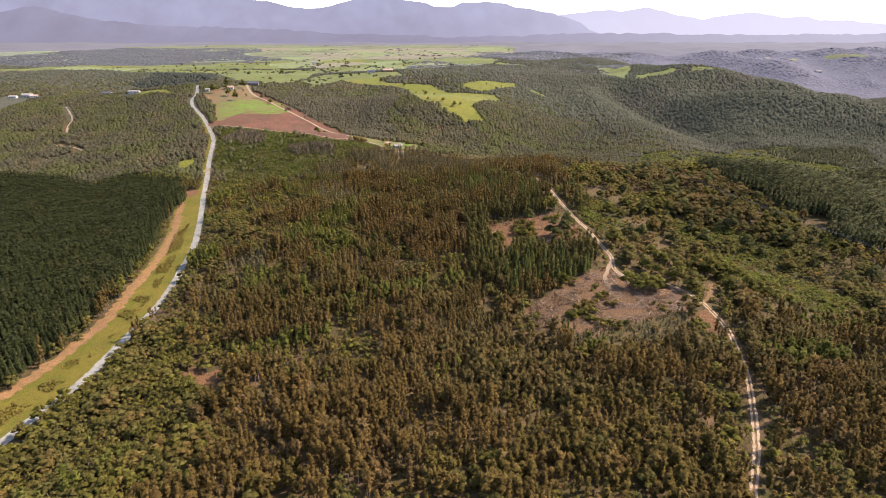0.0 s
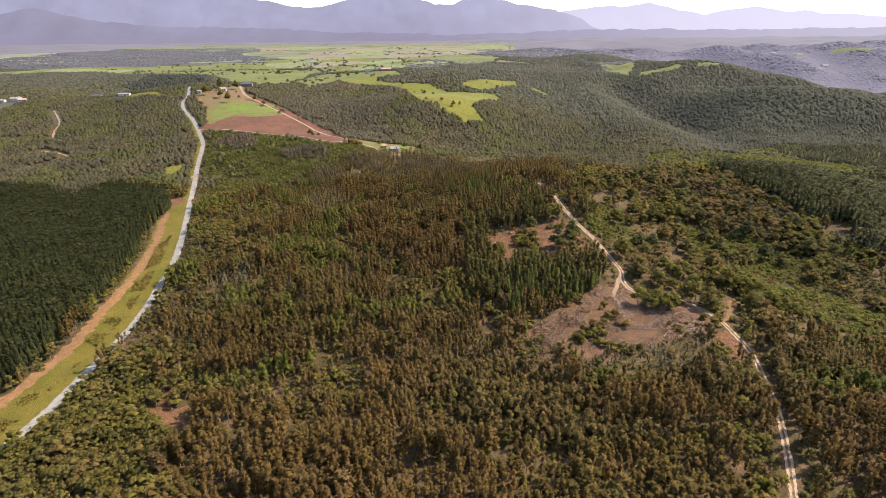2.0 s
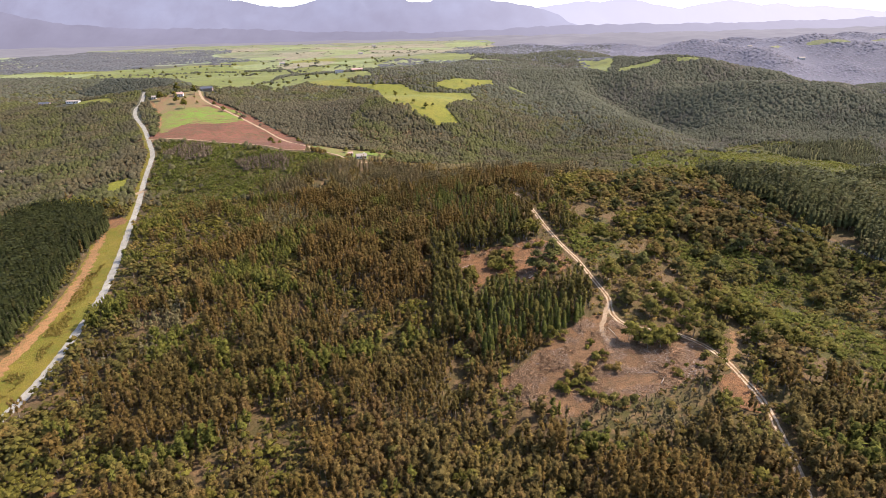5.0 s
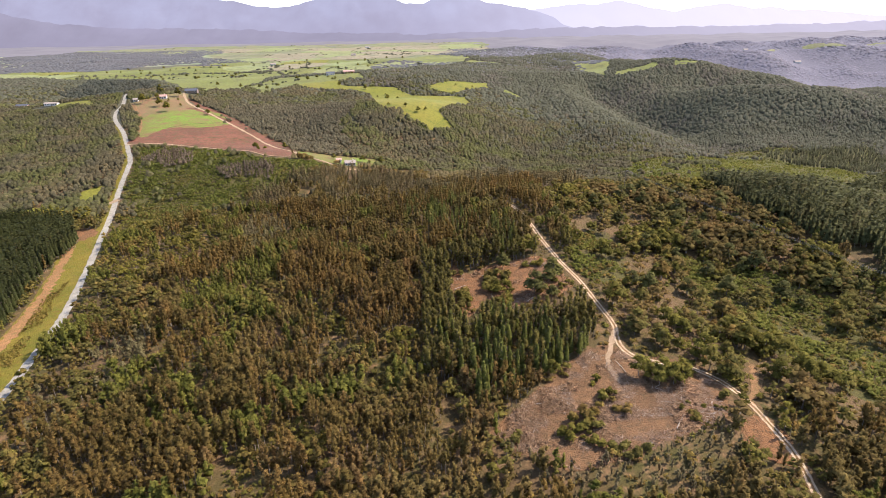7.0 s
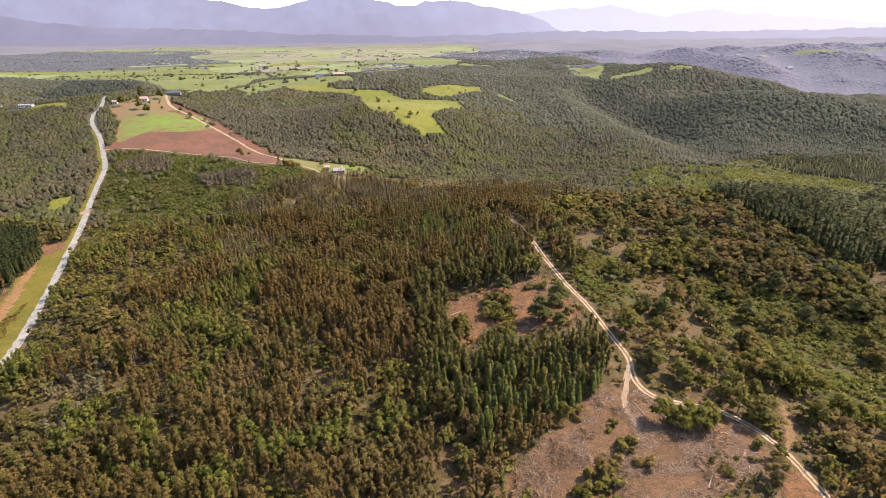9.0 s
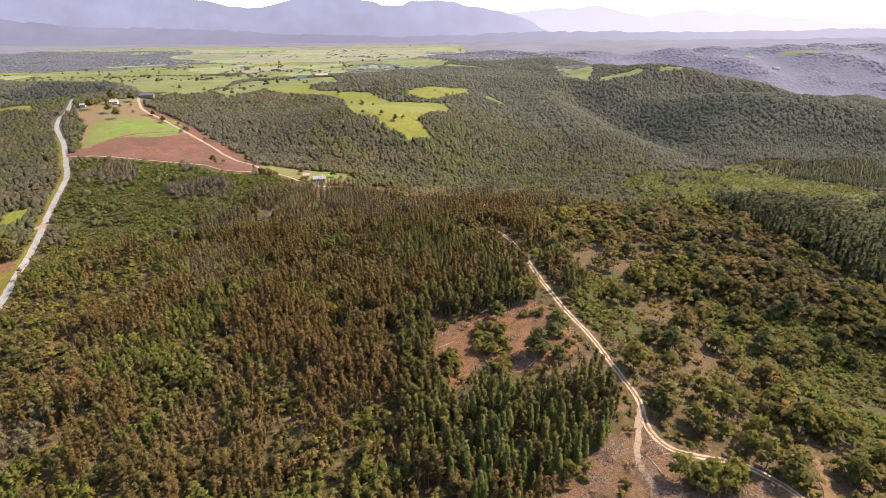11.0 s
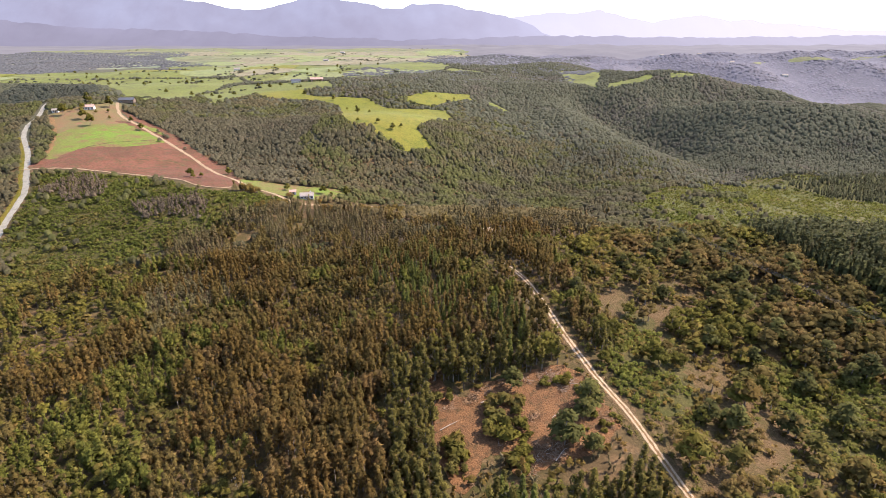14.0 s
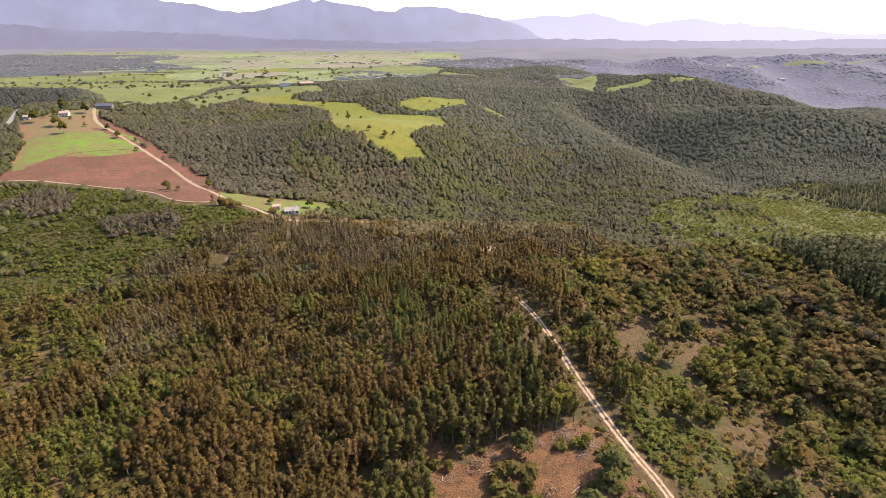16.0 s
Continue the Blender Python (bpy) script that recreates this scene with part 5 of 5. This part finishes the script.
# ---- single trees ----
def tree_kind(name, shape, leaf, n, size, seed, label, category, limbs):
    """Three different trees of a kind, each a trunk with limbs and a crown of leaf clumps."""
    made = []
    for v in range(3):
        rng = np.random.default_rng(seed + v)
        crown, _ = shape(rng, n, size)
        top = crown[..., 2].max() * 0.92
        root = tagged(new(name), label, category, group=name + "s")
        bm = bmesh.new()
        limb(bm, (0, 0, -0.4), (0.1, 0.05, top * 0.55), 0.02 * top, 0.012 * top)
        limb(bm, (0.1, 0.05, top * 0.55), (0, 0.1, top), 0.012 * top, 0.004 * top)
        for k in range(limbs):
            a, z = k * 2.4 + v, top * (0.35 + 0.5 * k / limbs)
            limb(bm, (0.05, 0.03, z), (0.16 * top * math.cos(a), 0.16 * top * math.sin(a), z + 0.12 * top), 0.008 * top, 0.003 * top, 3)
        part("trunk", bm, M_BARK, root)
        swift("crown", crown[..., :3].reshape(-1, 3), np.arange(3 * len(crown)).reshape(-1, 3), [leaf], None, root, crown[..., 3:].reshape(-1, 3))
        made.append(root)
    return made


def plant(kinds, spots, low, high, seed):
    """Sets a tree of one of the kinds at each of the spots; the first of each kind is the model itself."""
    rng = np.random.default_rng(seed)
    for k, (px, py) in enumerate(spots):
        s = rng.uniform(low, high)
        m = pose(px, py, height(px, py), 0, 0, rng.uniform(0, 360)) @ Matrix.Diagonal((s, s, s, 1))
        if k >= 3:
            copy_thing(kinds[rng.integers(0, 3)], m)
        else:
            waiting.append((kinds[k], m))


waiting = []
gums = tree_kind("gum_tree", gum_shape, M_GUM1, 160, 0.28, 200, "slender gum tree with brownish olive crown", "tree", 5)
pines = tree_kind("pine_tree", pine_shape, M_PINE1, 220, 0.36, 210, "green young pine tree in a dense stand", "pine tree", 6)
row_pines = tree_kind("plantation_pine", pine_shape, M_PINEROW1, 220, 0.36, 250, "dark green plantation pine at the edge of its rows", "pine tree", 6)
broads = tree_kind("broad_tree", bush_shape, M_BUSH1, 240, 0.3, 220, "rounded green broad-leaved tree near the track", "tree", 6)
meadow_trees = tree_kind("pasture_tree", oak_shape, M_BUSH1, 260, 0.62, 230, "dark rounded tree standing alone in pasture", "tree", 6)
dark_trees = tree_kind("dark_tree", oak_shape, M_DARK1, 340, 0.42, 240, "large dark rounded tree on the wooded slope", "tree", 7)
plant(gums, gum_spots, 0.8, 1.25, 31)
plant(pines, pine_spots, 0.55, 1.05, 32)
plant(row_pines, edge_pines, 0.65, 1.0, 38)
BEND_BUSHES = [(87, 233), (90, 231), (94, 231.5), (98, 232), (102, 232.5), (92, 227.5), (97, 228), (101, 229), (113.5, 216), (116, 229), (112, 242), (116, 246), (108, 248), (103, 250)]
plant(broads, list(bush_spots) + BEND_BUSHES, 0.75, 1.6, 33)
SLOPE_TREES = [(73, 301), (70, 297), (52, 312), (62, 288), (181, 285), (175, 291), (201, 296), (219, 301), (171, 316), (168, 325), (154, 354), (145, 354), (124, 362), (156, 336), (108, 296), (114, 292), (69, 285), (168, 393), (182, 385),
               (185, 370), (162, 372), (192, 363), (188, 339), (132, 293), (152, 295), (141, 325), (148, 389), (146, 402), (118, 388), (89, 365), (151, 312), (177, 316), (128, 333)]
CREST_TREES = [(215, 359), (147, 409), (167, 429), (177, 402), (189, 378), (201, 352), (206, 343), (212, 292), (204, 272), (218, 250), (205, 317), (158, 415), (138, 398), (172, 360), (198, 385)]
plant(dark_trees, SLOPE_TREES + CREST_TREES, 0.8, 1.5, 37)
rng = np.random.default_rng(34)
lone = [(-19, 700), (-24, 775), (-12, 790), (0, 700), (14, 690), (22, 700), (-40, 830), (-30, 845), (95, 910), (70, 905), (-60, 880), (-100, 905), (-262, 735), (-270, 728), (-252, 715), (-285, 735),
        (-292, 728), (-214, 690), (-232, 712), (-110, 585), (-127, 560), (-122, 562), (-131, 566), (-30, 548), (-36, 552), (-20, 556), (-60, 548), (-250, 764), (-300, 735), (-308, 700)]
for outline, many in ((FIELD_C, 14), (FIELD_L, 26), (FIELD_D, 16), (FIELD_BAND, 14)):
    px, py = rng.uniform(-700, 0, 900), rng.uniform(800, 1550, 900)
    ok = inside(px, py, outline)
    lone += list(zip(px[ok][:many], py[ok][:many]))
plant(meadow_trees, lone, 0.4, 0.9, 35)
for k, (px, py) in enumerate([(-293, 715), (-272, 708), (-290, 757), (-256, 688), (-268, 752)]):
    copy_thing(meadow_trees[k % 3], pose(px, py, height(px, py), 0, 0, 70 * k) @ Matrix.Diagonal((1.1, 1.1, 1.45, 1)))
for model, m in waiting:
    model.matrix_basis = m


# ---- houses ----
def house(name, px, py, turn, w, d, h, rise, wall, roof, windows, label, chimney=False):
    """A gabled house: walls, overhanging roof, door and windows."""
    root = tagged(new(name), label, "house")
    root.matrix_basis = pose(px, py, height(px, py) - 0.1, 0, 0, turn)
    bm = bmesh.new()
    box(bm, 0, 0, h / 2, w, d, h)
    gable = [bm.verts.new(v) for v in ((-w / 2, -d / 2, h), (-w / 2, d / 2, h), (-w / 2, 0, h + rise), (w / 2, -d / 2, h), (w / 2, d / 2, h), (w / 2, 0, h + rise))]
    bm.faces.new((gable[0], gable[1], gable[2]))
    bm.faces.new((gable[5], gable[4], gable[3]))
    body = part("wall", bm, wall, root)
    bm = bmesh.new()
    for side in (-1, 1):
        e, t = 0.5, 0.18
        run = d / 2 + e
        drop = rise * run / (d / 2)
        low = [(-w / 2 - e, side * run, h + rise - drop), (w / 2 + e, side * run, h + rise - drop), (w / 2 + e, 0, h + rise), (-w / 2 - e, 0, h + rise)]
        vs = [bm.verts.new((a, b, c + 0.02)) for a, b, c in low] + [bm.verts.new((a, b, c + t)) for a, b, c in low]
        for f in ((0, 1, 2, 3), (7, 6, 5, 4), (0, 4, 5, 1), (1, 5, 6, 2), (2, 6, 7, 3), (3, 7, 4, 0)):
            bm.faces.new([vs[k] for k in f])
    bmesh.ops.recalc_face_normals(bm, faces=bm.faces)
    top = part("roof", bm, roof, root)
    if chimney:
        bm = bmesh.new()
        box(bm, w * 0.3, d * 0.15, h + rise * 0.9, 0.9, 0.9, 1.8)
        part("chimney", bm, wall, top)
    bm = bmesh.new()
    box(bm, w * 0.08, -d / 2 - 0.03, 1.05, 1.1, 0.1, 2.1)
    part("door", bm, M_DOOR, root)
    for k in range(windows):
        at = (k + 0.5) / windows * w - w / 2
        if abs(at - w * 0.08) < 1.2:
            continue
        bm = bmesh.new()
        for sx, sz, ox, oz in ((1.5, 0.12, 0, -0.6), (1.5, 0.12, 0, 0.6), (0.12, 1.2, -0.7, 0), (0.12, 1.2, 0.7, 0)):
            box(bm, at + ox, -d / 2 - 0.04, 1.6 + oz, sx, 0.1, sz)
        win = part("window", bm, M_WHITE, root)
        bm = bmesh.new()
        box(bm, at, -d / 2 - 0.02, 1.6, 1.3, 0.06, 1.1)
        part("pane", bm, M_PANE, win)
    return root


house("cottage", -45, 537, 8, 8.5, 6, 2.7, 1.6, M_WHITE, M_TIN, 4, "small white cottage with a pale sheet roof", True)
house("shed", -55, 541, 8, 4, 4, 2.4, 0.9, M_WHITE, M_CLAY, 1, "small plastered shed beside the cottage")
house("barn", -262, 778, 6, 14, 8, 3.2, 2.0, M_DOOR, M_ROOF, 3, "long dark-roofed barn on the hilltop")
house("farmhouse", -281, 738, 12, 10, 6.5, 2.8, 1.7, M_WHITE, M_CLAY, 4, "white farmhouse with a reddish roof on the hill", True)
house("farm_cottage", -304, 724, 10, 5, 4, 2.4, 1.2, M_WHITE, M_TIN, 2, "little white cottage at the field's corner")
house("white_house", -574, 772, 10, 12, 7, 3.4, 1.6, M_WHITE, M_TIN, 6, "large white house among the woods", True)
house("white_wing", -590, 766, 10, 9, 6, 2.8, 1.3, M_WHITE, M_TIN, 5, "low white wing of the large house")
house("white_annexe", -560, 764, 30, 9, 6, 2.8, 1.4, M_WHITE, M_CLAY, 3, "low annexe beside the large white house")
house("white_shed", -411, 745, 4, 14, 6, 2.8, 1.0, M_WHITE, M_TIN, 5, "long white shed by a green paddock")
house("woodland_house", -470, 782, 12, 12, 7, 2.8, 1.6, M_CLAY, M_ROOF, 4, "brown house half hidden by trees")
house("pasture_house", -320, 1418, 20, 12, 8, 4.5, 2.4, M_WHITE, M_TIN, 4, "white house standing in the pastures", True)
house("pasture_house", -130, 1027, 10, 14, 8, 3.4, 2.0, M_WHITE, M_ROOF, 3, "white farmhouse above the bright field")
house("pasture_house", -100, 1030, 10, 18, 8, 3.4, 2.0, M_CLAY, M_CLAY, 3, "brown farm building above the bright field")
house("pasture_house", -165, 1710, 0, 13, 8, 4, 2.4, M_WHITE, M_TIN, 4, "pale house far off in the plain")
house("hamlet_house", -205, 2640, 0, 18, 10, 5, 3, M_WHITE, M_TIN, 4, "pale building far off in the plain")
house("ridge_house", 1118, 1690, 0, 18, 9, 5, 3, M_WHITE, M_TIN, 3, "white house alone on the far ridge")
house("ridge_house", 1015, 1790, 0, 14, 8, 4, 3, M_WHITE, M_TIN, 3, "small white house alone on a far ridge")
rng = np.random.default_rng(77)
for k in range(9):
    house("village_house", 1130 + 34 * k + rng.uniform(-9, 9), 2490 + rng.uniform(-50, 50), rng.uniform(-20, 20), 18, 10, 5, 3, M_WHITE, M_TIN, 2, "pale house of a far-off village")

# ---- felled trunks and slash ----
def log(length, thick, seed):
    rng = np.random.default_rng(seed)
    bm = bmesh.new()
    limb(bm, (-length / 2, 0, thick), (0, 0.15, thick), thick, thick * 0.85, 8)
    limb(bm, (0, 0.15, thick), (length / 2, -0.1, thick), thick * 0.85, thick * 0.6, 8)
    for _ in range(4):
        at = rng.uniform(-0.4, 0.4) * length
        limb(bm, (at, 0, thick), (at + 0.4, rng.choice((-0.5, 0.5)), thick + 0.3), 0.05, 0.02, 5)
    me = bpy.data.meshes.new("felled_trunk")
    bm.to_mesh(me)
    bm.free()
    me.materials.append(M_LOG)
    return tagged(new("felled_trunk", me), "bleached felled trunk lying on bare earth", "log", group="felled trunks")


logs = [log(5.5, 0.12, 1), log(3.6, 0.1, 2), log(7.5, 0.15, 3)]
rng = np.random.default_rng(78)
px, py = rng.uniform(20, 120, 900), rng.uniform(195, 330, 900)
ok = (inside(px, py, CLEAR_A) | inside(px, py, CLEAR_B)) & (off_line(px, py, TRACK) > 5)
for k, (lx, ly) in enumerate(list(zip(px[ok], py[ok]))[:14]):
    m = pose(lx, ly, height(lx, ly) + 0.1, 0, rng.uniform(-3, 3), rng.uniform(-30, 60) if ly > 260 else rng.uniform(0, 360))
    if k < 3:
        logs[k].matrix_basis = m
    else:
        copy_thing(logs[rng.integers(0, 3)], m)
px, py = rng.uniform(20, 120, 80000), rng.uniform(195, 330, 80000)
ok = ((inside(px, py, CLEAR_A) & (chance(px, py, 6, 96) > 0.5)) | inside(px, py, CLEAR_B)) & (off_line(px, py, TRACK) > 2.2) & (chance(px, py, 5, 95) > 0.6)
px, py = px[ok], py[ok]
n = len(px)
a, ln = rng.uniform(0, math.tau, n), rng.uniform(0.6, 2.6, n)
d = np.stack([np.cos(a), np.sin(a), rng.uniform(-0.05, 0.35, n)], 1) * ln[:, None]
root = np.stack([px, py, lie(px, py) + 0.16], 1)
side = np.stack([-np.sin(a), np.cos(a), 0 * a + 0.6], 1) * 0.08
tagged(swift("slash", np.stack([root - side, root + side, root + d], 1).reshape(-1, 3), np.arange(3 * n).reshape(-1, 3), [M_STICK, M_LOG], (rng.uniform(0, 1, n) > 0.93).astype(int)),
       "dry brownish cut branches scattered over the clearing", "branches", kind="stuff")

# ---- power line over the slope ----
def utility_pole(px, py, turn):
    root = tagged(new("utility_pole"), "tall wooden utility pole with a crossarm in the trees", "utility pole", group="power line")
    root.matrix_basis = pose(px, py, height(px, py), 0, 0, turn)
    bm = bmesh.new()
    limb(bm, (0, 0, -0.5), (0, 0, 17), 0.17, 0.11, 8)
    part("post", bm, M_BARK, root)
    bm = bmesh.new()
    box(bm, 0, 0.14, 16.5, 2.6, 0.12, 0.16)
    part("crossarm", bm, M_BARK, root)
    for k in (-1.2, 0.0, 1.2):
        bm = bmesh.new()
        limb(bm, (k, 0.14, 16.58), (k, 0.14, 16.85), 0.06, 0.04, 6)
        part("insulator", bm, M_WHITE, root)


POLES = [(146, 414), (230, 228)]
along = (Vector(POLES[1]) - Vector(POLES[0])).normalized()
for px, py in POLES:
    utility_pole(px, py, math.degrees(math.atan2(along.y, along.x)) - 90)
for k in (-1.2, 0.0, 1.2):
    curve = bpy.data.curves.new("power_wire", "CURVE")
    curve.dimensions, curve.bevel_depth, curve.bevel_resolution = "3D", 0.035, 1
    line = curve.splines.new("POLY")
    line.points.add(24)
    ends = [Vector((px + k * along.y, py - k * along.x, height(px, py) + 16.85)) for px, py in POLES]
    for j in range(25):
        t = j / 24
        at = ends[0].lerp(ends[1], t)
        line.points[j].co = (at.x, at.y, at.z - 4.5 * 4 * t * (1 - t) * 0.4, 1)
    curve.materials.append(M_ROOF)
    tagged(new("power_wire", curve), "thin dark power wire sagging between poles", "wire", group="power line")

# tussocks on the verge and low plants on the clearings
x, y = sown(-170, -130, 90, 420, 1.3, 9)
ok = inside(x, y, VERGE) & (off_line(x, y, ROAD) > 6.5) & (off_line(x, y, ROAD) < 13.5) & (chance(x, y, 7, 97) > 0.5)
stand("verge_tussocks", shrub_shape, M_TUSSOCK, np.stack([x, y], 1)[ok], 14, 0.3, 0.3, 0.7, 40, "yellowish grass tussocks and weeds on the verge", "grass")
x, y = sown(20, 125, 195, 330, 3.4, 10)
ok = (inside(x, y, CLEAR_A) | inside(x, y, CLEAR_B)) & (chance(x, y, 8, 98) > np.where(y > 260, 0.55, 0.7)) & (off_line(x, y, TRACK) > 3)
stand("clearing_shrubs", shrub_shape, M_BUSH, np.stack([x, y], 1)[ok], 70, 0.3, 0.4, 2.5, 41, "green shrubs regrowing on the clearing", "shrub")
x, y = sown(35, 120, 195, 325, 1.5, 12)
ok = (inside(x, y, CLEAR_B) | (inside(x, y, CLEAR_A) & (chance(x, y, 5, 149) > 0.6))) & (chance(x, y, 4.5, 148) > 0.62) & (off_line(x, y, TRACK) > 3)
stand("brush_piles", pile_shape, M_DRYBRUSH, np.stack([x, y], 1)[ok], 34, 0.055, 0.6, 1.5, 42, "heaps of dry orange-brown cut brush", "brush pile")
